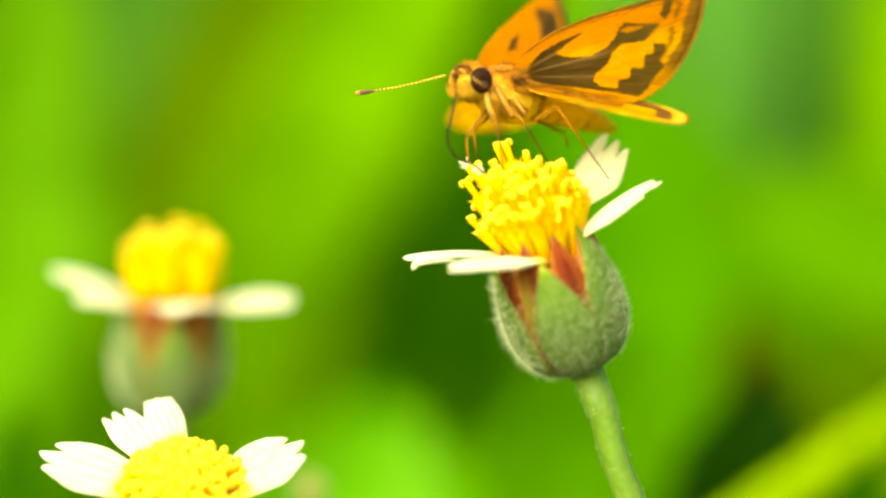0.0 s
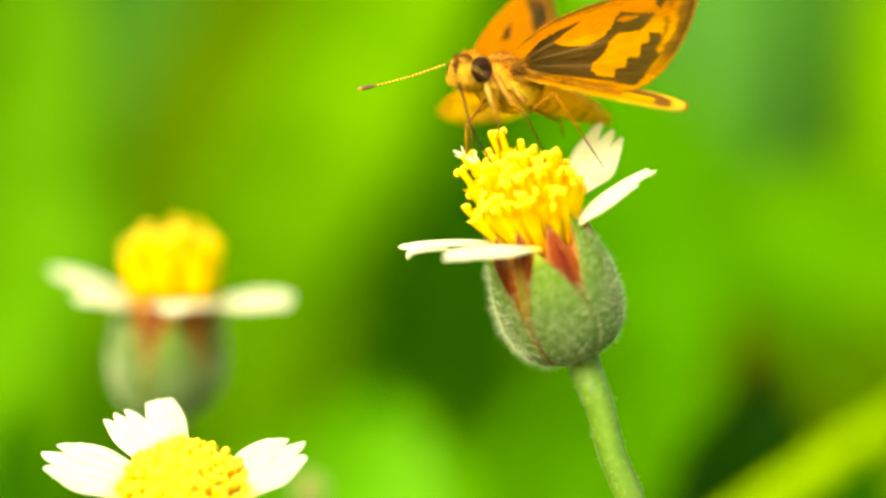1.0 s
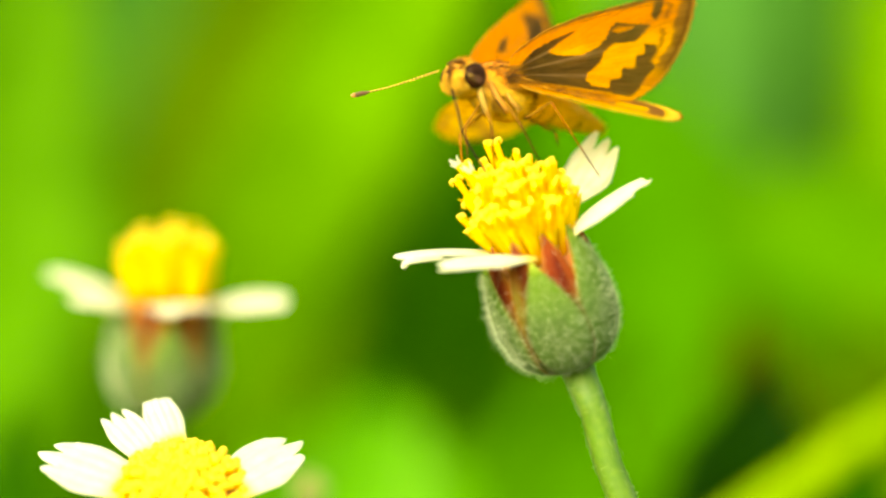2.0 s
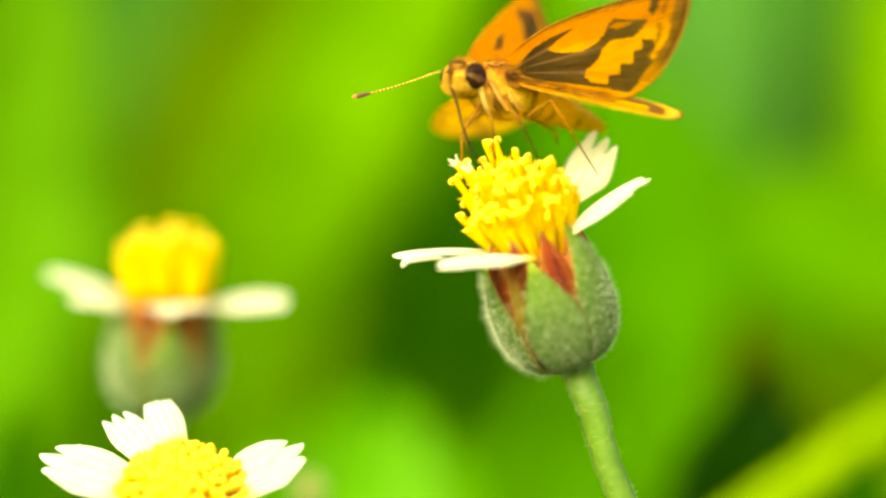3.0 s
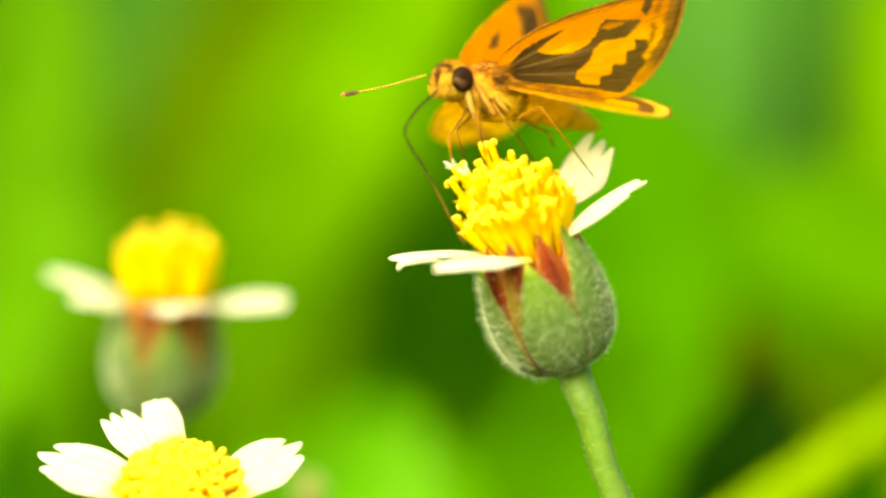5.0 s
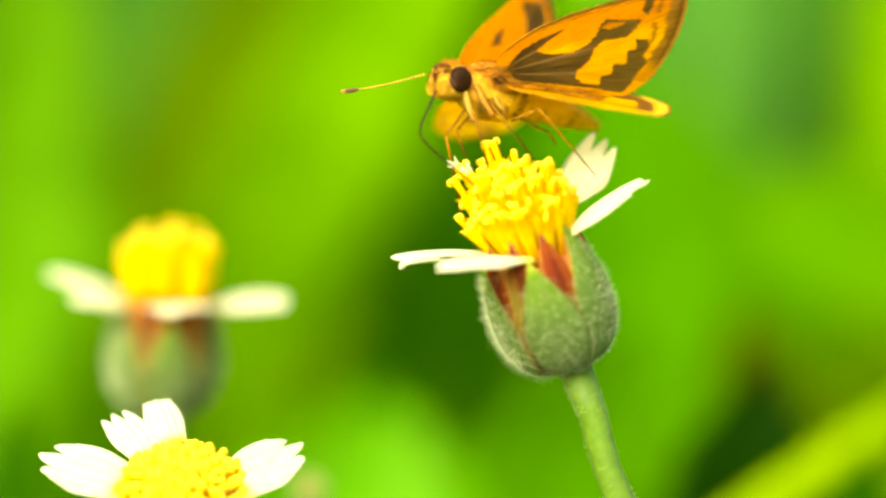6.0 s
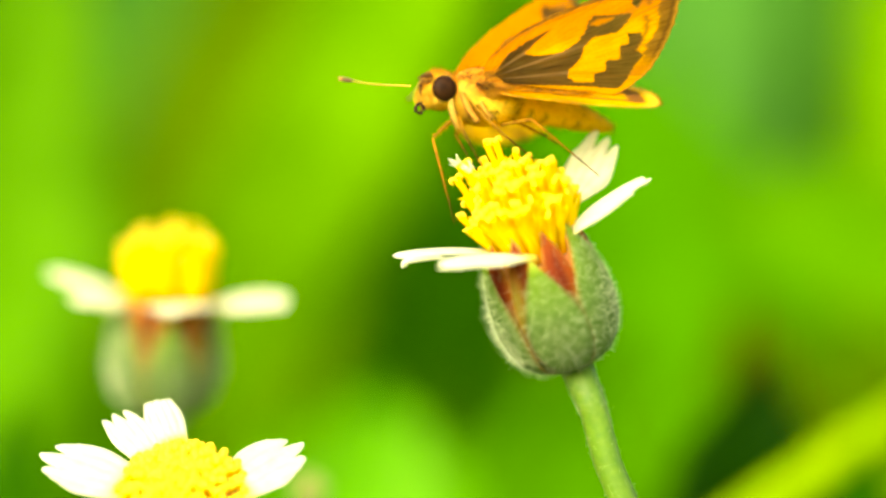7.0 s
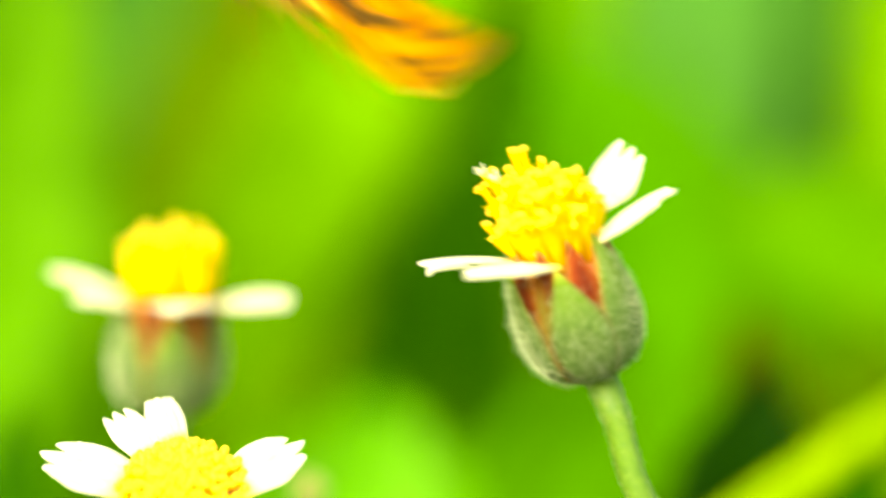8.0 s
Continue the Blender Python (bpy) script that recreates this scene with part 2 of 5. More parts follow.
def make_leaves():
    broad = "broad bright green leaf blade rising from the soil"
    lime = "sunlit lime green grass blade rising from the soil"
    deep = "dark green leaf blade close to the soil, tinted as a shaded hollow"
    dry = "withered brown leaf hanging in the shade"
    # Each tint carries sunlit or shaded brightness as well as leaf colour.
    spec = [
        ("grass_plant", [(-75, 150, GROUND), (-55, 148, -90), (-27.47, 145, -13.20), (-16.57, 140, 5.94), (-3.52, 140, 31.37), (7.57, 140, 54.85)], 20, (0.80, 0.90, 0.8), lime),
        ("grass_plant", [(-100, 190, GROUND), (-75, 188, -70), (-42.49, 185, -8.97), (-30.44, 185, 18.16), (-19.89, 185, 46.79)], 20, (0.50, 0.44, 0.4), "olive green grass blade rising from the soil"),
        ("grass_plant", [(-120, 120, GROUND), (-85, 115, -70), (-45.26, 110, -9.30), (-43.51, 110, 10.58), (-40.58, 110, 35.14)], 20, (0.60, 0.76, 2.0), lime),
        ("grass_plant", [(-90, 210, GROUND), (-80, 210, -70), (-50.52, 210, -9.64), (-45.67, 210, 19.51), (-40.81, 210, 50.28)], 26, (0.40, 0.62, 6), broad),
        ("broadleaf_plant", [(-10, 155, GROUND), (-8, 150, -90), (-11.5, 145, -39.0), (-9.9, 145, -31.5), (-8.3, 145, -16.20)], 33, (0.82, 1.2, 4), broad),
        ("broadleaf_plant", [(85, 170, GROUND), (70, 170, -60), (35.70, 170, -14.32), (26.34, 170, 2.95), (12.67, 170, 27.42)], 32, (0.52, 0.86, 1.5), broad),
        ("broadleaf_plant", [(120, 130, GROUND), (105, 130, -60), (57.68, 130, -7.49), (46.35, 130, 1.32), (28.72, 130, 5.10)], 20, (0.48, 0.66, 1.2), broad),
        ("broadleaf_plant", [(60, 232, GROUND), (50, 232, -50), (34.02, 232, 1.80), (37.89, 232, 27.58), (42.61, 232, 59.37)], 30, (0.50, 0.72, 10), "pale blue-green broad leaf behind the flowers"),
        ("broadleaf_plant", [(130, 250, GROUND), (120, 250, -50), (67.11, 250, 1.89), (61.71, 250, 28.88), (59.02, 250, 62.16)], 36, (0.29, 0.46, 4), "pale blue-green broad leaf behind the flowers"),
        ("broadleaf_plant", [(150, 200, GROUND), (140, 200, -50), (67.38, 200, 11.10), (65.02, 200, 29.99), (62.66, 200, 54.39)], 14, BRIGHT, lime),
        ("broadleaf_plant", [(45, 115, GROUND), (40, 110, -90), (12.73, 105, -32.06), (16.35, 105, -20.59), (19.6, 105, -6.82)], 22, (0.36, 0.58, 0.6), broad),
        ("broadleaf_plant", [(-10, 215, GROUND), (-8, 215, -70), (-11.00, 215, -31.11), (-4.43, 215, -9.77), (4.60, 215, 18.14)], 17, HOLLOW_SHADE, deep),
        ("broadleaf_plant", [(6, 190, GROUND), (8, 190, -50), (5.05, 190, 3.14), (8.11, 190, 27.61), (10.40, 190, 49.02)], 11, HOLLOW_SHADE, deep),
        # This near-black tint stands for a hollow in deep shade.
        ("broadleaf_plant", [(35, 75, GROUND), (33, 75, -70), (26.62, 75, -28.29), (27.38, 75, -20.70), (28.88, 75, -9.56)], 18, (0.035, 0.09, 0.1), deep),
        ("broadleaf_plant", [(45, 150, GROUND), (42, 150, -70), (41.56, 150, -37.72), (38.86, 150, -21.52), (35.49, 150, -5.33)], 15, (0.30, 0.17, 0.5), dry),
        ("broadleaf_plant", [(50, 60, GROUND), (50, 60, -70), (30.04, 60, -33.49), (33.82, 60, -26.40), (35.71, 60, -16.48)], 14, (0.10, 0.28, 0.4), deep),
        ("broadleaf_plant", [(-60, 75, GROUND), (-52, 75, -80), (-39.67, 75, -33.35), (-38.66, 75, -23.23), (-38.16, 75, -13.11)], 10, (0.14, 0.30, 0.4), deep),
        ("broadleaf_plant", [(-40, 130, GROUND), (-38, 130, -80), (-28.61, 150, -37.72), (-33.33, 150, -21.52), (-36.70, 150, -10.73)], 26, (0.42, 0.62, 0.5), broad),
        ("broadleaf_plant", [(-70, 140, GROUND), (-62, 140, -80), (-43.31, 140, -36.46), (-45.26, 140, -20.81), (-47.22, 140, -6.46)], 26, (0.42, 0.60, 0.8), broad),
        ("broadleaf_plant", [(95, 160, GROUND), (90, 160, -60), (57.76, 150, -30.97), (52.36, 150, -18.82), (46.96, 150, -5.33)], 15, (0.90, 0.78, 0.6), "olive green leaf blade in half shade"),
        ("broadleaf_plant", [(-130, 130, GROUND), (-110, 130, -40), (-56.93, 130, 8.88), (-52.52, 130, 23.99), (-48.11, 130, 40.37)], 10, HOLLOW_SHADE, deep),
    ]
    spec += [
        ("broadleaf_plant", [(0, 100, GROUND), (-1, 100, -80), (-3.60, 100, -31.43), (-2.76, 100, -23.56), (-1.91, 100, -16.53)], 5.5, (1.1, 1.35, 8), "young pale green leaf rising from the soil"),
        ("broadleaf_plant", [(60, 120, GROUND), (55, 120, -80), (36.2, 120, -27.87), (34.0, 120, -16.94), (31.6, 120, -5.83)], 14, (0.40, 0.21, 0.3), dry),
    ]
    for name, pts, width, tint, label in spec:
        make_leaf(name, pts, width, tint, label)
    base = Vector((5, 62, GROUND))
    ob = thing("grass_stalk", base, "slanting yellow-green grass stalk growing from the soil", "stalk")
    g = Geo()
    line = bend([(0, 0, -2), (-1, 0, 90)] + [Vector(p) - base for p in ((10.29, 62, -33.75), (16.97, 62, -28.74), (24.60, 62, -23.64), (30.33, 62, -19.73), (42.72, 62, -11.62), (53.80, 64, -5.09))], 60)
    tube(g, line, [1.85] * 60, 12, (1.9, 1.35, 1.4))
    part("stalk", g, M_LEAF, ob)
    for k in (12, 44, 58):
        g = Geo()
        tube(g, [line[k] + (line[k + 1] - line[k]) * f for f in (-0.5, 0, 0.5)], [1.85, 2.2, 1.85], 12, (1.2, 0.9, 0.5))
        part("stalk_node", g, M_LEAF, ob, "swollen joint of the stalk")


make_leaves()


def make_thicket():
    """The tangle of leaves that closes the view behind the flowers and round them."""
    rng = random.Random(4)
    g = Geo()
    for k in range(900):
        if k < 600:
            x, y = rng.uniform(-330, 330), rng.uniform(330, 640)
            top = rng.uniform(120, 420)
        else:
            a = rng.uniform(0, 2 * math.pi)
            rad = rng.uniform(420, 900)
            x, y = rad * math.cos(a), rad * math.sin(a)
            top = rng.uniform(60, 200)
            if y > 200 or (y < 0 and abs(x) < 120):
                continue
        lean = Vector((rng.uniform(-0.5, 0.5), rng.uniform(-0.12, 0.3), 1))
        p0 = Vector((x, y, GROUND))
        p2 = p0 + lean * top
        p1 = p0.lerp(p2, 0.5) + Vector((rng.uniform(-20, 20), rng.uniform(-20, 20), 15))
        p3 = p2 + Vector((lean.x * 90, lean.y * 90, rng.uniform(-30, 40)))
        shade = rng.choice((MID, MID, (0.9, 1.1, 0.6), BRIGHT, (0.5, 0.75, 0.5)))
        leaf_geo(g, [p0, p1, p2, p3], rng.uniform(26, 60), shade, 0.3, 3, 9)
    ob = new("thicket", g.mesh("thicket", M_LEAF))
    ob.location = LIFT * MM
    tagged(ob, "tangle of green grass and leaves closing the meadow", "thicket", kind="stuff")


make_thicket()

# ---- flowers ----
CUP = [(0, 1.05), (0.2, 1.6), (0.6, 2.3), (1.2, 2.85), (2.0, 3.25), (3.2, 3.5), (4.6, 3.52), (6.2, 3.42), (7.4, 3.25), (8.4, 3.0), (9.4, 2.75)]


OUTLINE = [(0, 0.80), (0.2, 0.98), (0.36, 1.0), (0.5, 0.92), (0.65, 0.70), (0.8, 0.44), (0.92, 0.2), (1, 0.03)]


def cup_radius(h):
    return table(h, CUP)


def floret_mesh(name, length, open_up, rng, stub=False):
    """A tubular disc floret: narrow tube, flared mouth with five lobes, a column and two curled style arms."""
    g = Geo()
    rings = [(0, 0.19), (0.35, 0.23), (0.58, 0.27), (0.78, 0.36), (0.92, 0.4), (1.0, 0.37 + 0.1 * open_up)]
    n = 10
    verts, cols = [], []
    for k, (z, r) in enumerate(rings):
        for i in range(n):
            a = 2 * math.pi * i / n
            tooth = 1.0 if i % 2 == 0 else 0.0
            rr, zz = r, z * length
            if k == len(rings) - 1:
                rr = r * (1.0 + (0.32 * open_up if tooth else -0.15))
                zz += (0.05 if tooth else -0.16) * (1 if open_up > 0.5 else 2.0)
                if not tooth:
                    rr *= 0.95
            verts.append((rr * math.cos(a), rr * math.sin(a), zz))
            cols.append((1.1, 1.25, 7) if k == len(rings) - 1 and tooth else mixed((0.93, 0.60, 0.5), (1.03, 1.12, 1.5), ease(z, 0.1, 0.55)))
    faces = [[k * n + i, k * n + (i + 1) % n, (k + 1) * n + (i + 1) % n, (k + 1) * n + i] for k in range(len(rings) - 1) for i in range(n)]
    g.add(verts, faces, cols)
    top = length * (1.0 + (0.16 if open_up > 0.5 else 0.02))
    tube(g, [(0, 0, length * 0.6), (0, 0, top - 0.1), (0, 0, top + 0.12), (0, 0, top + 0.2)], [0.15, 0.21, 0.23, 0.1], 7, (1.03, 1.0, 1.0))
    if not stub:
        for s in (1, -1):
            tube(g, bend([(0, 0, top + 0.05), (s * 0.09, 0.03, top + 0.28), (s * 0.28, 0.05, top + 0.34), (s * 0.38, 0.05, top + 0.16), (s * 0.30, 0.05, top + 0.02)], 6), [0.09, 0.11, 0.11, 0.11, 0.1, 0.06], 6, (1.1, 1.25, 9))
    return g.mesh(name, M_FLORET)


def bud_mesh(name, rng):
    """A closed disc floret: a rounded five-ribbed bud on a short tube."""
    g = Geo()
    n, rings = 15, [(0, 0.2), (1.6, 0.24), (2.1, 0.34), (2.4, 0.38), (2.65, 0.34), (2.82, 0.22), (2.9, 0.06)]
    verts, cols = [], []
    for z, rad in rings:
        for i in range(n):
            a = 2 * math.pi * i / n
            q = rad * (1 + 0.1 * math.cos(5 * a))
            verts.append((q * math.cos(a), q * math.sin(a), z))
            cols.append(mixed((0.95, 0.78, 0.5), (1.05, 1.15, 6), ease(z, 1.9, 2.85)))
    faces = [[k * n + i, k * n + (i + 1) % n, (k + 1) * n + (i + 1) % n, (k + 1) * n + i] for k in range(len(rings) - 1) for i in range(n)]
    faces.append([(len(rings) - 1) * n + i for i in range(n)])
    g.add(verts, faces, cols)
    return g.mesh(name, M_FLORET)


def make_flower(name, label, base, root, axis, petals, bracts, stem_mid, florets, radius, size=1.0, domed=False, seed=1, flat=False):
    rng = random.Random(seed)
    base, root, axis = Vector(base), Vector(root), Vector(axis).normalized()
    ob = thing(name, base, label, "flower", "daisy-like flowers")
    e1 = (Vector((1, 0, 0)) - axis * axis.x).normalized()
    e2 = axis.cross(e1)
    hm = Matrix.Translation(root - base) @ Matrix((e1, e2, axis)).transposed().to_4x4() @ Matrix.Scale(size, 4)

    # stem, widening just under the head
    line = bend([(0, 0, -4)] + [Vector(p) - base for p in stem_mid] + [hm @ Vector((0, 0, -0.6)), hm @ Vector((0, 0, 0.5))], 60)
    radii = [1.35] * 60
    for k in range(60):
        d = (line[-1] - line[k]).length
        radii[k] = size * (0.84 + 0.22 * math.exp(-d / 1.4) + 0.26 * ease(d, 20, 150))
    g = Geo()
    tube(g, line, radii, 14)
    stem = part("stem", g, M_STEM, ob, "hairy green stem")
    g = Geo()
    for k in range(2600):
        i = min(58, int(60 * (1 - rng.random() ** 2 * 0.35)))
        d = (line[i + 1] - line[i]).normalized()
        p = line[i].lerp(line[i + 1], rng.random())
        o = Vector((rng.gauss(0, 1), rng.gauss(0, 1), rng.gauss(0, 1)))
        o = (o - d * o.dot(d)).normalized()
        strand(g, p + o * radii[i] * 0.97, o + d * rng.uniform(-0.3, 0.6), rng.uniform(0.1, 0.32) * (1.7 if k % 12 == 0 else 1), 0.006, rng=rng)
    part("stem_hairs", g, M_HAIR, stem, "fine pale hairs", kind="stuff")

    # inner cup and the two rows of bracts
    g = Geo()
    hs = [0, 0.2, 0.5, 0.9, 1.5, 2.2, 3.2, 4.4, 5.6, 6.6, 7.1]
    n = 48
    verts, cols = [], []
    for h in hs:
        for i in range(n):
            a = 2 * math.pi * i / n
            r = cup_radius(h) * 0.9 * (1 + 0.02 * math.cos(a * 10))
            verts.append((r * math.cos(a), r * math.sin(a), h))
            cols.append(mixed((0.10, 0.17, 0.04), (0.42, 0.13, 0.05), ease(h, 2.0, 4.5)))
    faces = [[k * n + i, k * n + (i + 1) % n, (k + 1) * n + (i + 1) % n, (k + 1) * n + i] for k in range(len(hs) - 1) for i in range(n)]
    verts += [(0, 0, 0), (0, 0, 6.9)]
    cols += [(0.1, 0.17, 0.04), (0.5, 0.3, 0.04)]
    faces += [[(i + 1) % n, i, len(verts) - 2] for i in range(n)] + [[(len(hs) - 1) * n + i, (len(hs) - 1) * n + (i + 1) % n, len(verts) - 1] for i in range(n)]
    g.add(verts, faces, cols)
    part("receptacle", g, M_BRACT, ob, "reddish green cup of the flower head", hm)

    hairs = Geo()

    def bract(phi, half, h0, h1, off, skew, red, shag=1.0):
        def shape(u, s):
            w = half * ((1 - s ** 2.6) * (0.82 + 0.5 * s) if red else table(s, OUTLINE))
            a = radians(phi + skew * s * s + u * w)
            h = h0 + (h1 - h0) * s
            bulge = 0.16 * (1 - u * u) * math.sin(math.pi * min(1, s * 1.1)) * (0.4 if red else 1)
            r = cup_radius(h) * off + bulge - (0.06 * s ** 4 if not red else 0)
            r += 0.035 * math.cos(u * 9) * (1 - abs(u))
            return Vector((r * math.cos(a), r * math.sin(a), h))

        def col(u, s, side):
            if red:
                c = mixed((0.16, 0.14, 0.018), (0.19, 0.028, 0.004), ease(s, 0.3, 0.6) if skew else ease(s, 0.55, 0.85))
                c = mixed(c, (0.30, 0.11, 0.015), 0.5 * max(0, math.sin(u * 11 + phi)) ** 2)
                c = mixed(c, (0.09, 0.006, 0.002), 0.9 * math.exp(-((u - 0.1) / 0.4) ** 2) * ease(s, 0.35, 0.6) * (1 - ease(s, 0.75, 0.9)))
                return mixed(c, (0.46, 0.21, 0.03), 0.8 * ease(abs(u), 0.75, 1.0))
            c = mixed((0.072, 0.135, 0.026), (0.095, 0.185, 0.012), ease(s, 0.45, 0.9))
            c = mixed(c, (0.17, 0.085, 0.015), 0.75 * ease(abs(u), 0.84, 1.0))
            return mixed(c, (0.40, 0.46, 0.05), 0.8 * ease(s, 0.9, 1.0))

        g = Geo()
        sheet(g, shape, 12, 16, 0.14, col)
        ob_b = part("inner_bract" if red else "outer_bract", g, M_BRACT, ob, "red-brown pointed bract" if red else "grey-green bract covered in white hairs", hm)
        for k in range(130 if red else int(2000 * shag)):
            u, s = rng.uniform(-1, 1), rng.random() ** 1.15
            if k % 3 == 0 and not red:
                u, s = min(1, max(-1, rng.gauss(0, 0.4))), min(0.8, max(0.05, rng.gauss(0.36, 0.16)))
            if not red and s > 0.86:
                continue
            p = shape(u, s)
            out = Vector((p.x, p.y, 0)).normalized()
            out = (out * rng.uniform(0.05, 0.6) + Vector((rng.uniform(-0.5, 0.5), rng.uniform(-0.5, 0.5), rng.uniform(-0.3, 0.9)))).normalized()
            strand(hairs, p, out, shag * rng.uniform(0.22, 0.62) * (1.3 if rng.random() < 0.15 else 1), 0.0075, rng.uniform(-0.3, 0.4), rng=rng)
        return ob_b

    for k in range(10):
        bract(-73 + k * 36, 23, 1.6, (6.6 if domed else 9.0) + 0.3 * math.sin(k * 2.4), 0.95 + 0.02 * (k % 2), 2 if k % 2 == 0 else 0, True)
    for k, (phi, half, h1, skew) in enumerate(bracts):
        bract(phi, half, 0.1, h1, 1.04 - 0.02 * (k % 3), skew, False, 1.35 if math.cos(radians(phi)) < -0.7 else 1.0)
    part("bract_hairs", hairs, M_HAIR, ob, "dense fine white hairs on the bracts", hm, kind="stuff")

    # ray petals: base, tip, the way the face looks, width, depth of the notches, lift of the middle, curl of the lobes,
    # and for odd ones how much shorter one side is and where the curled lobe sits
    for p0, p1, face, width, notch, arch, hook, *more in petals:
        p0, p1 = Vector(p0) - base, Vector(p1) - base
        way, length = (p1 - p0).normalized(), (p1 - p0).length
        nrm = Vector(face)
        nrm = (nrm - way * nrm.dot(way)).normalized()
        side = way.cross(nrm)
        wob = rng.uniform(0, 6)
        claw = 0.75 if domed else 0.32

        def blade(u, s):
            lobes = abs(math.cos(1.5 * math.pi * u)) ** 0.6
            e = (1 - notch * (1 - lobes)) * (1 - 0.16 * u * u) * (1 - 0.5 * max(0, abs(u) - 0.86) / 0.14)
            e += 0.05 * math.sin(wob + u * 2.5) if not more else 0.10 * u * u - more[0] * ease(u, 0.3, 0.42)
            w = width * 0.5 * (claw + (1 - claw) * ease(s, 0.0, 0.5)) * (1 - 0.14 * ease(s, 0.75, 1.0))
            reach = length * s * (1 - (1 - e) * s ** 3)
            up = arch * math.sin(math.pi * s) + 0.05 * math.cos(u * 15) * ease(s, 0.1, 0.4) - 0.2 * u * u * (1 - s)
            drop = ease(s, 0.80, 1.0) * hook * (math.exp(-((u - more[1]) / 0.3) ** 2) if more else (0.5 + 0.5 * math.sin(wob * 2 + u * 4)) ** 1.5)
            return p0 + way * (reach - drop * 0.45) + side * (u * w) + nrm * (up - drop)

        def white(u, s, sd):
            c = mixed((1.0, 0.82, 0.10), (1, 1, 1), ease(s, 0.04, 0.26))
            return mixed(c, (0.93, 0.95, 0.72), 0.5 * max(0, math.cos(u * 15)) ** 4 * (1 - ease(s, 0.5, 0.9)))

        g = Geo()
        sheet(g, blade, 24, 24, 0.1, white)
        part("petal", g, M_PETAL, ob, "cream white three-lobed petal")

    # disc florets
    rng = random.Random(seed + 100)
    sizes = (2.5, 2.9, 3.3, 3.8, 4.3, 4.9, 5.6, 6.3)
    if domed:
        meshes = [bud_mesh("floret", rng)]
    else:
        meshes = [floret_mesh("floret", ln, op, rng) for ln in sizes for op in (0.5, 1.0)]
    for k in range(florets):
        rr = radius * math.sqrt((k + 0.5) / florets)
        a = k * 2.39996 + rng.uniform(-0.15, 0.15)
        edge = rr / radius
        if domed:
            me = meshes[0]
            lift = 5.7 + 1.1 * (1 - edge ** 2)
            lean = 0.75 * edge
            k_s = rng.uniform(0.60, 0.74)
        else:
            # short at the rim, long in the middle and towards one side
            want = 2.7 + (1.1 if flat else 1.9) * (1 - edge ** 1.6) + rng.uniform(-0.45, 0.5)
            if not flat:
                want += 0.6 * max(0, math.cos(a - 2.3)) * edge + (0.9 if edge < 0.75 and math.cos(a - 2.4) > -0.1 and k % 3 == 0 else 0)
            else:
                want = 4.5 if k % 5 == 0 else rng.uniform(2.9, 3.4)
            pick = min(range(len(sizes)), key=lambda i: abs(sizes[i] - want))
            me = meshes[pick * 2 + rng.randrange(2)]
            lift = 7.2 + 0.3 * (1 - edge)
            lean = (0.17 if flat else 0.36) * edge + rng.uniform(-0.07, 0.07)
            rr *= 0.98 if flat else 0.82
            k_s = rng.uniform(0.94, 1.08)
        m = Matrix.Translation((((0.32 if not domed and not flat else 0) + rr * math.cos(a)) * MM, rr * math.sin(a) * MM, lift * MM)) @ Matrix.Rotation(a, 4, "Z") @ Matrix.Rotation(lean, 4, "Y") @ Matrix.Rotation(rng.uniform(0, 6), 4, "Z") @ Matrix.Scale(k_s, 4)
        fo = new("floret", me)
        fo.parent = ob
        loc = hm.copy()
        loc.translation = hm.translation * MM
        fo.matrix_basis = loc @ m
    return ob, hm


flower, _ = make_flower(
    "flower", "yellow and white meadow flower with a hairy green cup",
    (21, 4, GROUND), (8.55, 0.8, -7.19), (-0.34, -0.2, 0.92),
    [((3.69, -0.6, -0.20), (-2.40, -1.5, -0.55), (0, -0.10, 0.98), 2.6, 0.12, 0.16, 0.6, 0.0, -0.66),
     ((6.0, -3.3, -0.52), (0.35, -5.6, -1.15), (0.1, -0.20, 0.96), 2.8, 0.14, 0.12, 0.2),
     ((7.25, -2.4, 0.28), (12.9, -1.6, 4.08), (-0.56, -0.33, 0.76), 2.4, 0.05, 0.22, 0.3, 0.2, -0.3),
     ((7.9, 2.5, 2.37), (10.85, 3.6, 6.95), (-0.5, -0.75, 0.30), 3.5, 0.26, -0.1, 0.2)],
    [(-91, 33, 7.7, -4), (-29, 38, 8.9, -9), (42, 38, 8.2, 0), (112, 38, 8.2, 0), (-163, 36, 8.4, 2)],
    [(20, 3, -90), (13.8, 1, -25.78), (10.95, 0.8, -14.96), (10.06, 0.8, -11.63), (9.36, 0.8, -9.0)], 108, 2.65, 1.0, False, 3)

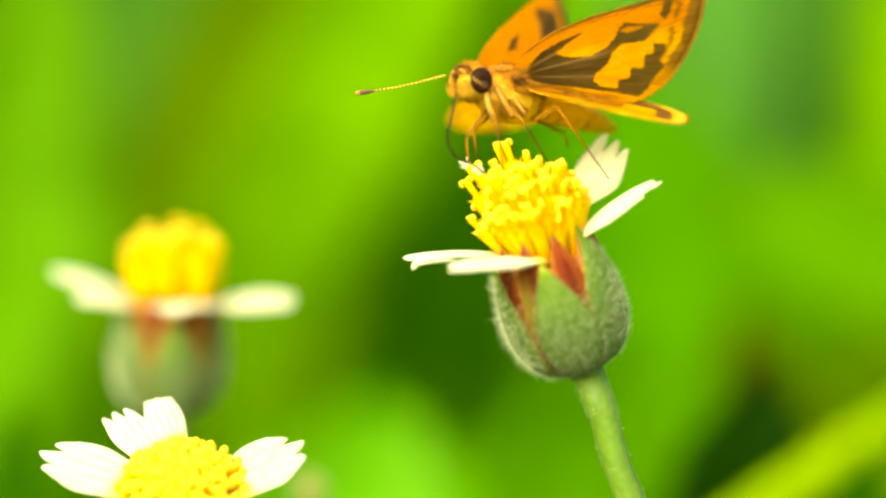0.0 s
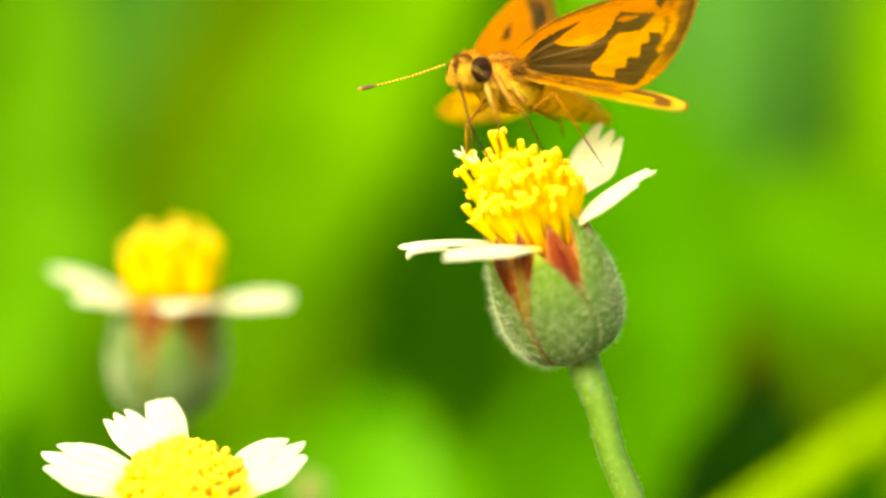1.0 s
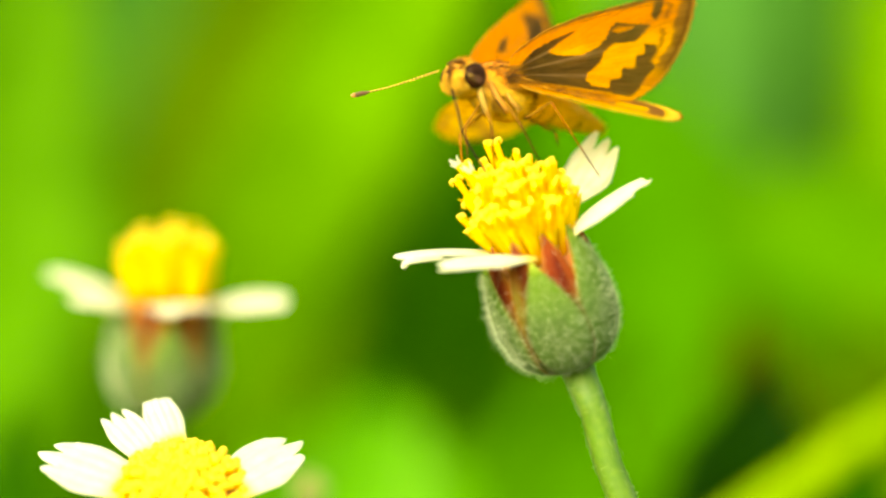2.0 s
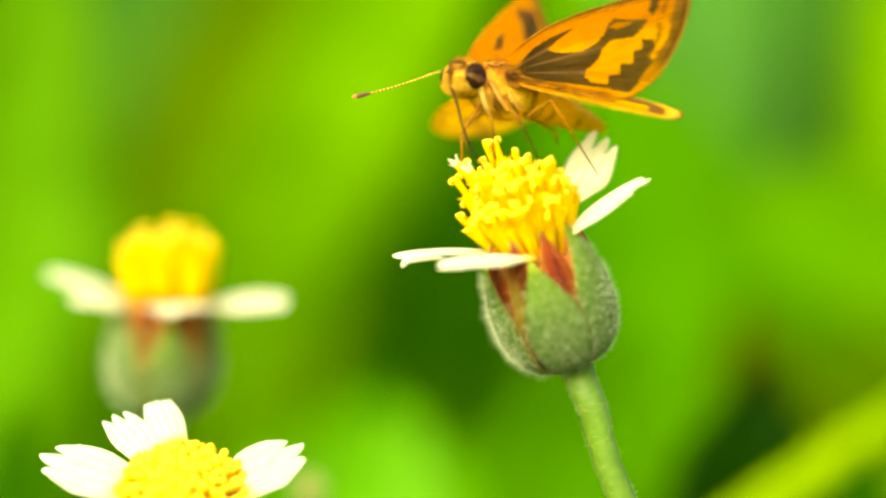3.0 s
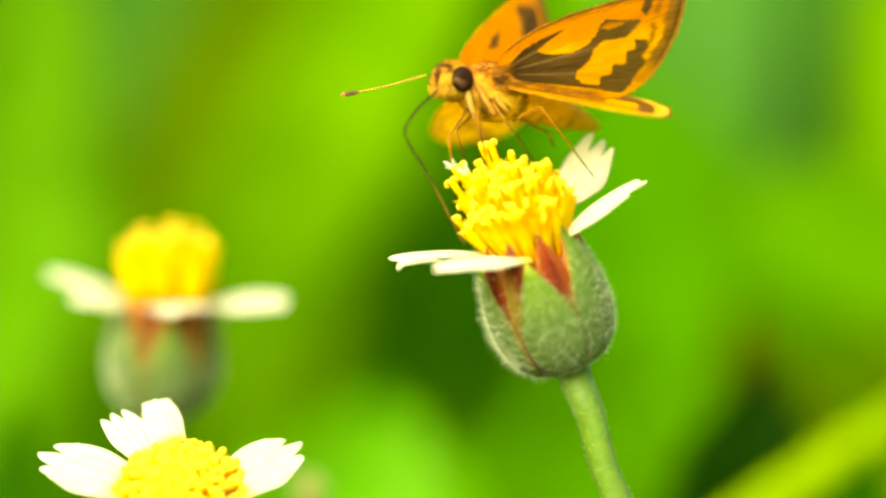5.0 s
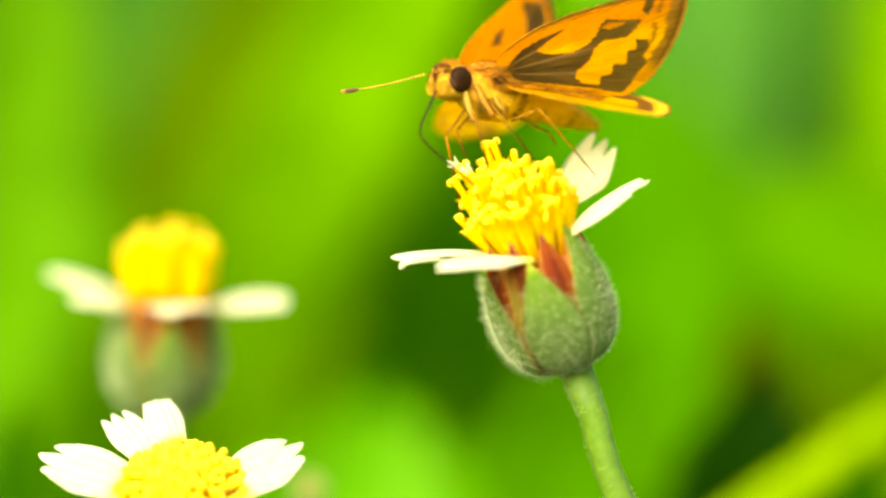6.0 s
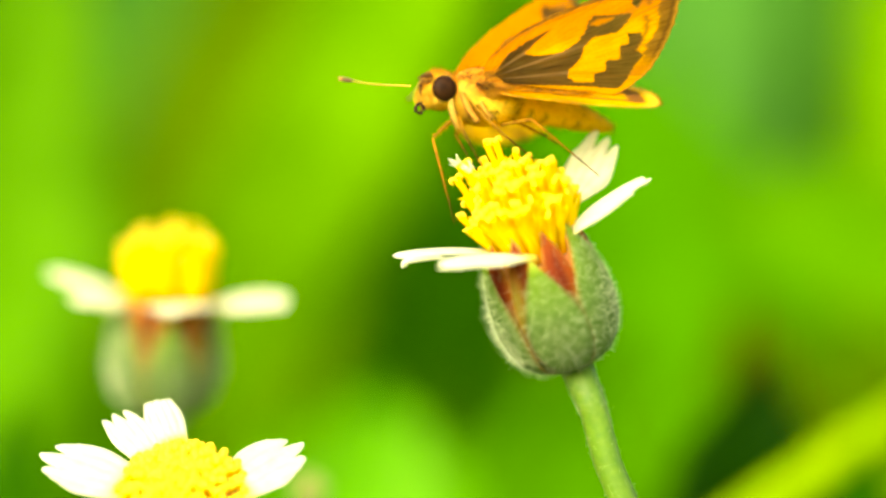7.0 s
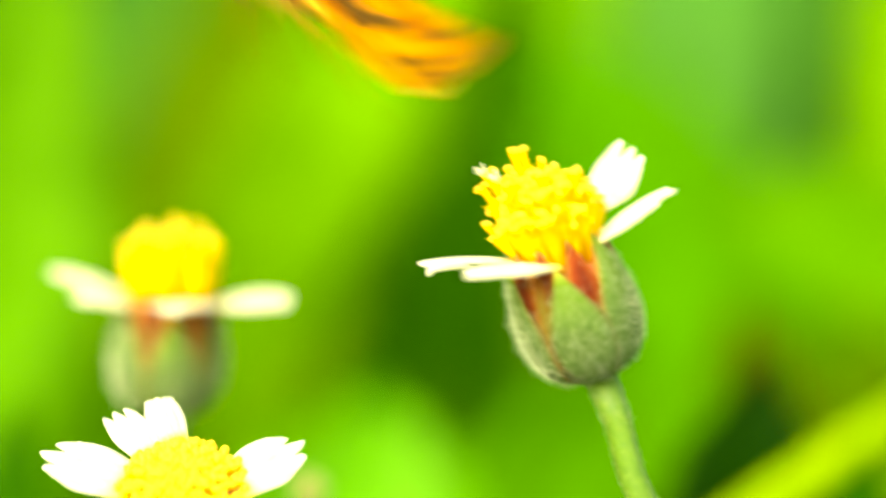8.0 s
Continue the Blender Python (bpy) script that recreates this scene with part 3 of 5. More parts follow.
def faded_floret(ob, base, tip, size, seed):
    """A spent floret at the edge of the disc with a torn, bleached mouth."""
    rng = random.Random(seed)
    base, tip = Vector(base) - ob.location / MM + LIFT, Vector(tip) - ob.location / MM + LIFT
    line = bend([base, base.lerp(tip, 0.6) + Vector((0.1, 0, -0.12)), tip], 9)
    g = Geo()
    tube(g, line, [size * f for f in (0.5, 0.55, 0.6, 0.65, 0.75, 0.85, 0.95, 1.0, 0.7)], 9, lambda k, a: mixed((1.0, 0.85, 1.0), (1.02, 1.1, 2), k / 8))
    floret = part("floret", g, M_FLORET, ob)
    d = (line[-1] - line[-2]).normalized()
    u = d.orthogonal().normalized()
    w = d.cross(u)
    g = Geo()
    for k in range(5):
        a = k * 1.257 + rng.uniform(-0.2, 0.2)
        o = u * math.cos(a) + w * math.sin(a)
        t = d.cross(o)
        ln = rng.uniform(0.35, 0.7)
        sheet(g, lambda q, s, o=o, t=t, ln=ln: line[-1] - d * 0.12 + o * (size * (0.8 + 0.7 * s * s)) + d * (ln * s) + t * (q * size * 0.62 * (1 - 0.8 * s * s)), 4, 5, 0.06)
    part("torn_mouth", g, M_PETAL, floret, "bleached torn mouth of a spent floret")


faded_floret(flower, (4.6, -0.9, 1.6), (1.42, -0.8, 4.95), 0.27, 3)
faded_floret(flower, (4.9, -1.3, 1.6), (2.22, -1.4, 4.55), 0.24, 5)

flower_behind, _ = make_flower(
    "flower", "slightly wilted yellow and white meadow flower on an upright stem",
    (-24, 28, GROUND), (-19.16, 26, -11.68), (0.05, -0.2, 1.0),
    [((-21.4, 25, -3.5), (-27.3, 25, -1.55), (0.2, -0.28, 0.94), 3.0, 0.1, 0.15, 0.1),
     ((-20.6, 23, -3.9), (-25.1, 20, -3.4), (0.1, -0.25, 0.95), 2.8, 0.1, 0.1, 0.1),
     ((-17.87, 22.4, -3.7), (-17.1, 17.2, -4.1), (0, -0.1, 1), 5.0, 0.12, 0.1, 0.3),
     ((-16.3, 24, -3.7), (-9.95, 23, -3.7), (0, -0.36, 0.93), 3.5, 0.06, 0.2, 0.0),
     ((-18.87, 27, -3.54), (-18.48, 32, -3.22), (0, 0, 1), 3.2, 0.1, 0.1, 0.2)],
    [(-79, 31, 7.4, 0), (-147, 40, 8.2, 0), (-10, 40, 8.2, 0), (60, 38, 7.4, 0), (135, 38, 7.4, 0)],
    [(-23, 27, -90), (-19.08, 26, -18.17)], 76, 2.7, 1.055, False, 8, True)

flower_front, _ = make_flower(
    "flower", "freshly opened meadow flower with white petals and a domed yellow disc",
    (-14, 8, GROUND), (-15.45, 1.6, -19.26), (0.02, -0.62, 0.78),
    [((-18.2, -2.6, -13.7), (-23.75, -0.79, -12.1), (0.02, -0.62, 0.78), 4.0, 0.24, 0.1, 0.1),
     ((-17.2, -0.8, -12.3), (-20.15, 2.25, -9.72), (0.02, -0.62, 0.78), 2.6, 0.26, 0.1, 0.1),
     ((-16.0, 0.2, -11.55), (-17.55, 3.23, -8.98), (0.02, -0.62, 0.78), 2.3, 0.03, 0.1, 0.0),
     ((-12.5, -2.6, -13.8), (-8.5, 0.3, -11.6), (0.02, -0.62, 0.78), 4.0, 0.22, 0.1, 0.1),
     ((-11.9, -4.5, -15.3), (-8.2, -6.25, -16.8), (0.02, -0.62, 0.78), 3.6, 0.2, 0.1, 0.1),
     ((-14.7, -6.1, -16.5), (-14.6, -9.9, -19.5), (0.02, -0.62, 0.78), 3.6, 0.2, 0.1, 0.1)],
    [(-90, 36, 5.6, 0), (-18, 36, 6.0, 0), (54, 38, 6.0, 0), (126, 38, 6.0, 0), (198, 38, 6.0, 0)],
    [(-14, 8, -90), (-15.62, 3, -24.40)], 290, 2.55, 1.0, True, 12)


def make_bud():
    """A young bud on its own stem, still closed in its bracts."""
    base, head = Vector((-10, 36, GROUND)), Vector((-9.77, 34, -18.58))
    ob = thing("flower_bud", base, "small closed yellow-green flower bud on a thin stem", "flower")
    top = head - base
    g = Geo()
    tube(g, bend([(0, 0, -3), (1, -1, 90), top - Vector((0, 0, 20)), top], 24), [0.7] * 24, 10)
    part("stem", g, M_STEM, ob)
    g = Geo()
    tube(g, [top + Vector((0, 0, z)) for z in (-0.3, 0.1, 0.7, 1.3, 1.8, 2.1)], [0.5, 0.9, 1.15, 1.05, 0.7, 0.15], 16, (0.5, 0.62, 16))
    part("disc", g, M_FLORET, ob, "closed yellow tip")
    for k in range(6):
        a = k * math.pi / 3
        g = Geo()

        def scale(u, s):
            rad = table(s, [(0, 0.6), (0.3, 1.05), (0.65, 1.22), (1, 0.85)])
            w = a + u * 0.6 * (1 - s ** 3)
            return top + Vector((rad * math.cos(w), rad * math.sin(w), -0.2 + 1.9 * s))
        sheet(g, scale, 6, 8, 0.12, lambda u, s, d: mixed((0.12, 0.2, 0.03), (0.42, 0.46, 0.14), s))
        part("bract", g, M_BRACT, ob)


make_bud()

# ---- the skipper butterfly, modelled as it stands at the start ----
PIVOT = Vector((4.25, 0, 9.14))
ORANGE, DEEP_ORANGE, YELLOW, BROWN = (0.80, 0.30, 0.004), (0.76, 0.24, 0.004), (0.86, 0.415, 0.005), (0.048, 0.033, 0.005)


def inside(p, poly):
    hit = False
    for (x0, y0), (x1, y1) in zip(poly, poly[1:] + poly[:1]):
        if (y0 > p[1]) != (y1 > p[1]) and p[0] < x0 + (p[1] - y0) * (x1 - x0) / (y1 - y0):
            hit = not hit
    return hit


# brown marks of the forewing, in mm outwards and upwards from the wing's root
MARKS = [
    [(0.69, -0.34), (0.80, 0.48), (1.60, 0.95), (2.56, 1.45), (3.07, 1.35), (3.67, 1.27), (4.77, 1.39), (5.74, 1.91), (6.30, 2.56), (6.52, 3.19), (6.89, 3.48), (7.66, 3.42), (9.25, 3.47),
     (8.71, 2.89), (8.24, 2.38), (6.73, 2.16), (6.13, 1.54), (5.97, 0.92), (5.20, 0.33), (5.11, -0.10), (5.53, -0.43), (6.61, -0.56), (6.83, -0.79), (4.89, -0.62), (2.88, -0.45)],
    [(0.84, 0.48), (1.60, 0.95), (2.56, 1.45), (3.32, 2.07), (4.37, 2.85), (3.88, 2.68), (2.72, 2.15), (1.57, 1.47)],
    [(8.82, 2.25), (9.62, 2.27), (9.71, 1.76), (9.28, 1.24), (9.72, 0.87), (9.14, 0.32), (8.70, -0.41), (8.13, -0.99), (6.94, -0.90), (6.56, -0.64), (6.72, -0.03), (7.40, 0.17), (7.44, 0.74), (8.29, 0.78), (8.30, 1.54), (8.86, 1.64)],
    [(9.18, 6.2), (9.96, 6.2), (9.96, 4.98), (9.84, 4.28), (9.51, 3.70), (9.17, 3.96), (9.30, 4.49)],
]
GAPS = [[(6.60, 2.95), (6.98, 3.22), (8.17, 3.32), (7.89, 3.10), (7.05, 2.82)]]
UPPER_MARKS = [
    [(8.8, 4.5), (10.9, 4.1), (10.4, 2.7), (9.3, 2.3), (8.1, 2.3), (8.6, 3.3)],
    [(6.3, 3.2), (5.5, 2.3), (4.6, 2.3), (5.2, 2.9)],
    [(6.5, 0.8), (8.0, 1.6), (10.0, 1.4), (9.6, -0.2), (7.5, -0.6)],
]
FORE_RIM = [(-10, 7.7), (-6, 8.6), (0, 9.75), (7.5, 10.8), (14, 11.75), (22, 12.75), (24.6, 13.0), (26.2, 12.75), (28, 11.0), (30, 9.4), (35, 6.9), (43, 4.55), (56, 2.2), (75, 1.0)]
HIND_RIM = [(-52, 6.8), (-40, 8.0), (-26, 9.3), (-14, 9.8), (0, 9.75), (10, 9.85), (15, 9.7), (20, 8.8), (25, 6.8), (32, 4.4), (42, 2.8), (60, 1.3)]
FAR_HIND_RIM = [(-52, 4.2), (-40, 5.0), (-26, 6.4), (-14, 8.0), (-4, 9.3), (3, 9.5), (9, 9.9), (15, 9.3), (21, 8.2), (28, 5.8), (40, 3.4), (60, 1.5)]


def wing(name, label, root, ax, ay, rim, tint, parent, seed, camber=0.35, grid=(110, 90)):
    """A fan from the root; ax and ay are the wing's outward and upward directions."""
    rng = random.Random(seed)
    ax, ay = Vector(ax).normalized(), Vector(ay)
    ay = (ay - ax * ay.dot(ax)).normalized()
    up = ax.cross(ay)
    a0, a1 = rim[0][0], rim[-1][0]
    local = Vector(root) - PIVOT

    def plan(u, v):
        a = a0 + (a1 - a0) * (u + 1) / 2
        r = 0.15 + (table(a, rim) * 1.03 - 0.15 + 0.03 * math.sin(a * 2.1)) * v
        return r * math.cos(radians(a)), r * math.sin(radians(a)), a, r

    def fn(u, v):
        x, y, a, r = plan(u, v)
        vein = 0.03 * abs(math.sin(radians(a) * 16)) ** 0.5
        return local + ax * x + ay * y + up * (camber * math.sin(r * 0.22) + vein)

    g = Geo()
    sheet(g, fn, *grid, 0.05, lambda u, v, s: tint(*plan(u, v), v, s, rng))
    ob = part(name, g, M_WING, parent, label, origin=local)
    g = Geo()
    for k in range(520):
        u = rng.uniform(-1, 0.72)
        p, q = Vector(fn(u, 1)), Vector(fn(u, 0.9))
        x, y, a, r = plan(u, 1)
        strand(g, p - (p - q) * 0.15 - local, (p - q).normalized() + up * rng.uniform(-0.25, 0.25), rng.uniform(0.12, 0.34), 0.028, tint=mixed(mixed(YELLOW, (0.80, 0.42, 0.03), rng.random()), (0.34, 0.18, 0.02), 0.85 if rng.random() < 0.35 else 0), rng=rng)
    part("wing_fringe", g, M_FUR, ob, "yellow fringe of scales", kind="stuff")
    return ob


def veins(a, r, x, y):
    return max(0, math.cos(radians(a) * 17 + 0.3 * math.sin(r))) ** 14


def under_fore(x, y, a, r, v, s, rng):
    px, py = x + 0.10 * noise.noise((x * 3, y * 6, 3)), y + 0.06 * noise.noise((x * 5, y * 5, 9))
    cover = 0.0
    for ox, oy in ((-0.05, 0.01), (0.05, -0.01), (0.01, 0.04), (-0.01, -0.04), (0, 0)):
        p = (px + ox + rng.gauss(0, 0.02), py + oy + rng.gauss(0, 0.012))
        cover += 0.2 * any(inside(p, m) for m in MARKS)
        if any(inside(p, m) for m in GAPS):
            cover -= 0.15
    # fine streaks that run with the veins
    fan = noise.noise((a * 0.9, r * 0.25, 7))
    fine = noise.noise((a * 3.1, r * 0.6, 17))
    c = mixed(YELLOW, DEEP_ORANGE, 0.8 * ease(y - 0.22 * x, 0.5, 1.7) + 0.6 * (1 - ease(r, 0.5, 4.0)))
    c = mixed(c, (0.50, 0.19, 0.008), min(0.75, 1.5 * max(0, fine) + 0.4 * max(0, fan - 0.1)))
    c = mixed(c, (0.46, 0.17, 0.010), 0.6 * veins(a, r, x, y) * ease(v, 0.3, 0.8))
    # brown: darkest at the root, a grey sheen painted in as rays, and greenish brown far out
    dark = mixed((0.045, 0.026, 0.004), (0.17, 0.098, 0.013), ease(r, 0.8, 5.5) * (0.55 + 0.5 * fan))
    dark = mixed(dark, (0.125, 0.080, 0.010), 0.8 * ease(r, 6, 8))
    ray = max(0, math.sin(radians(a) * 26 + 0.8)) ** 5 * ease(r, 0.8, 2.2) * (1 - ease(r, 5.2, 7))
    dark = mixed(dark, (0.36, 0.225, 0.07), 0.75 * ray)
    dark = mixed(dark, (0.030, 0.016, 0.003), 0.55 * max(0, math.sin(radians(a) * 26 - 1.6)) ** 6 * (1 - ease(r, 5.5, 8)))
    dark = mixed(dark, (0.24, 0.14, 0.02), 1.1 * max(0, fine))
    dark = mixed(dark, (0.030, 0.016, 0.003), min(0.8, 1.3 * max(0, -fine)))
    c = mixed(c, dark, max(0, cover))
    # spots before the border, one to each cell, and the brown border itself
    fray = 0.02 * noise.noise((a * 0.9, 0, 4)) + 0.010 * math.sin(radians(a) * 34)
    cell = abs(math.sin(radians(a) * 17 + 0.5))
    spot = math.exp(-((v - 0.84 - fray) / 0.016) ** 2) * ease(cell, 0.15, 0.5) * ease(a, 3, 9)
    c = mixed(c, (0.14, 0.065, 0.008), 0.75 * spot)
    c = mixed(c, (0.22, 0.10, 0.010), 0.65 * (1 - ease(cell, 0.0, 0.22)) * ease(v, 0.66, 0.82) * ease(a, -6, 0))
    border = mixed((0.10, 0.050, 0.006), (0.30, 0.15, 0.014), 0.5 + 0.9 * noise.noise((a * 1.6, v * 9, 4)))
    c = mixed(c, border, 0.9 * ease(v, 0.885 + fray, 0.915 + fray) * ease(a, -1, 7))
    c = mixed(c, (0.060, 0.030, 0.006), 0.7 * math.exp(-((v - 0.965) / 0.012) ** 2) * ease(a, 0, 6) * (1 - ease(a, 25, 27)))
    c = mixed(c, (0.62, 0.34, 0.03), 0.6 * ease(v, 0.978, 0.99) * (1 - ease(a, 25, 27)))
    if a > 26:
        # front edge: a fine dark line with orange inside it
        edge = 1.03 * table(a, FORE_RIM) * (1 - v)
        c = mixed(c, (0.09, 0.045, 0.008), 0.9 * math.exp(-((edge - 0.12) / 0.11) ** 2) * ease(r, 1.0, 2.5) * (0.6 + 0.6 * noise.noise((r * 2.5, 0, 5))))
    # worn scales
    return mixed(c, (0.36, 0.15, 0.012), 0.18 * max(0, noise.noise((x * 1.3, y * 3.1, 11)) - 0.1))


def upper_fore(x, y, a, r, v, s, rng):
    p = (x + 0.12 * noise.noise((x * 4, y * 4, 3)) + rng.gauss(0, 0.03), y + 0.1 * noise.noise((x * 4, y * 4, 9)) + rng.gauss(0, 0.03))
    c = mixed(ORANGE, DEEP_ORANGE, 0.7 * (1 - ease(r, 1, 6)))
    if any(inside(p, m) for m in UPPER_MARKS) or v > 0.93 + 0.02 * noise.noise((a, 0, 3)) and a < 27:
        c = mixed(BROWN, (0.16, 0.08, 0.02), 0.5 + 0.5 * noise.noise((x, y, 1)))
    return mixed(c, (0.45, 0.2, 0.02), 0.3 * veins(a, r, x, y))


def hind(x, y, a, r, v, s, rng):
    wob = 0.02 * noise.noise((x * 5, y * 5, 3))
    c = mixed((0.84, 0.34, 0.005), (0.92, 0.52, 0.010), ease(r + 0.8 * noise.noise((x * 2, y * 2, 7)), 1.5, 4.5))
    c = mixed(c, (0.95, 0.68, 0.06), 0.85 * ease(v, 0.915, 0.95))
    # a brown hook round the tip with two arms, and a streak before it
    hook = math.exp(-((v + wob - 0.855) / 0.055) ** 2) * ease(a, -48, -42) * (1 - ease(a, 10, 13))
    hook = max(hook, math.exp(-((a - 7.5) / 2.6) ** 2) * ease(v + wob, 0.54, 0.60) * (1 - ease(v, 0.86, 0.9)))
    hook = max(hook, math.exp(-((a + 22) / 8) ** 2) * ease(v + wob, 0.66, 0.72) * (1 - ease(v, 0.86, 0.9)))
    hook = max(hook, math.exp(-((a + 9) / 10.0) ** 2) * ease(v + wob, 0.42, 0.48) * (1 - ease(v + wob, 0.58, 0.63)))
    c = mixed(c, mixed((0.20, 0.065, 0.015), (0.30, 0.12, 0.03), 0.5 + noise.noise((a * 0.8, r * 2, 3))), 0.95 * ease(hook, 0.3, 0.6))
    # dark hair-like streaks that fan from the root
    streak = noise.noise((a * 0.75, r * 0.3, 12))
    c = mixed(c, (0.22, 0.09, 0.012), 0.8 * ease(streak, 0.02, 0.25) * (1 - ease(r, 5.0, 7.5)))
    c = mixed(c, (0.45, 0.19, 0.010), 0.4 * max(0, noise.noise((a * 2.2, r * 0.6, 2))))
    return mixed(c, (0.34, 0.13, 0.015), 0.5 * veins(a, r, x, y) * (1 - ease(v, 0.85, 0.92)))


def hind_plain(x, y, a, r, v, s, rng):
    c = mixed((0.90, 0.47, 0.010), (0.95, 0.58, 0.02), ease(r, 2, 7) * 0.7)
    c = mixed(c, (0.62, 0.25, 0.01), 0.8 * ease(noise.noise((x * 1.1, y * 1.1, 6)), 0.05, 0.3))
    c = mixed(c, (0.30, 0.12, 0.01), 0.75 * ease(noise.noise((x * 0.8, y * 0.8, 16)), 0.15, 0.38))
    c = mixed(c, (0.32, 0.14, 0.012), 0.55 * math.exp(-((v - 0.8) / 0.08) ** 2) * ease(noise.noise((a * 0.15, 0, 9)), -0.1, 0.2))
    return mixed(c, (0.4, 0.16, 0.02), 0.7 * veins(a, r, x, y))


def ball(geo, centre, axes, radii, n=20, tint=WHITE):
    """An ellipsoid; tint may be a function of its unit direction."""
    ax = [Vector(a).normalized() for a in axes]
    verts, cols, faces = [], [], []
    for j in range(n + 1):
        t = math.pi * j / n
        for i in range(2 * n):
            a = math.pi * i / n
            d = Vector((math.cos(t), math.sin(t) * math.cos(a), math.sin(t) * math.sin(a)))
            verts.append(Vector(centre) + sum((ax[k] * (d[k] * radii[k]) for k in range(3)), Vector()))
            cols.append(tint(d) if callable(tint) else tint)
    w = 2 * n
    for j in range(n):
        for i in range(w):
            q = [j * w + i, j * w + (i + 1) % w, (j + 1) * w + (i + 1) % w, (j + 1) * w + i]
            faces.append(q)
    geo.add(verts, faces, cols)


def furry(geo, centre, axes, radii, count, length, back, tint, rng, r=0.02, keep=None):
    ax = [Vector(a).normalized() for a in axes]
    for _ in range(count):
        d = Vector((rng.gauss(0, 1), rng.gauss(0, 1), rng.gauss(0, 1))).normalized()
        if keep and not keep(d):
            continue
        p = Vector(centre) + sum((ax[k] * (d[k] * radii[k]) for k in range(3)), Vector())
        n = sum((ax[k] * (d[k] / radii[k]) for k in range(3)), Vector()).normalized()
        strand(geo, p, n * 0.75 + Vector(back) * rng.uniform(0.4, 1.1), length * rng.uniform(0.5, 1.2), r, 0.1, tint(d, rng), rng)


butterfly = thing("butterfly", PIVOT, "orange and brown skipper butterfly standing on the flower", "butterfly")
BODY_F = Vector((-0.80, -0.58, 0.10)).normalized()      # the way the body faces
BODY_L = Vector((0, 0, 1)).cross(BODY_F).normalized()
BODY_U = BODY_F.cross(BODY_L)
HEAD_F = Vector((-0.77, -0.64, -0.05)).normalized()
HEAD_L = Vector((0, 0, 1)).cross(HEAD_F).normalized()
HEAD_U = HEAD_F.cross(HEAD_L)
AXES, HEAD_AXES = (BODY_F, BODY_L, BODY_U), (HEAD_F, HEAD_L, HEAD_U)
HEAD, THORAX = Vector((1.68, -0.72, 9.9)) - PIVOT, Vector((3.95, 0.75, 9.35)) - PIVOT
ABDOMEN_ROOT, ABDOMEN_TIP = Vector((4.9, 2.2, 9.2)) - PIVOT, Vector((10.64, 7.0, 7.45)) - PIVOT


FORE_ROOT, HIND_ROOT, HIND_TIP = Vector((4.13, 0.1, 10.3)), Vector((4.7, -0.2, 9.75)), (14.16, -1.2, 7.83)


def body_tint(d, rng=None):
    # Yellow belly brightened past 1 to offset its shade; sunlit orange back toned down.
    c = mixed(mixed((1.25, 0.86, 0.07), (0.56, 0.30, 0.02), ease(d[0], -0.2, 0.5)), (0.56, 0.205, 0.005), ease(d[2], -0.35, 0.2))
    c = mixed(c, (0.34, 0.30, 0.06), 0.2 * math.exp(-((d[2] + 0.25) / 0.3) ** 2) * math.exp(-((d[0] + 0.35) / 0.35) ** 2))
    if rng:
        c = mixed(c, (0.10, 0.055, 0.02), 0.8 if rng.random() < 0.09 else 0)
        c = mixed(c, (0.70, 0.30, 0.010), rng.random() * 0.35)
    return c


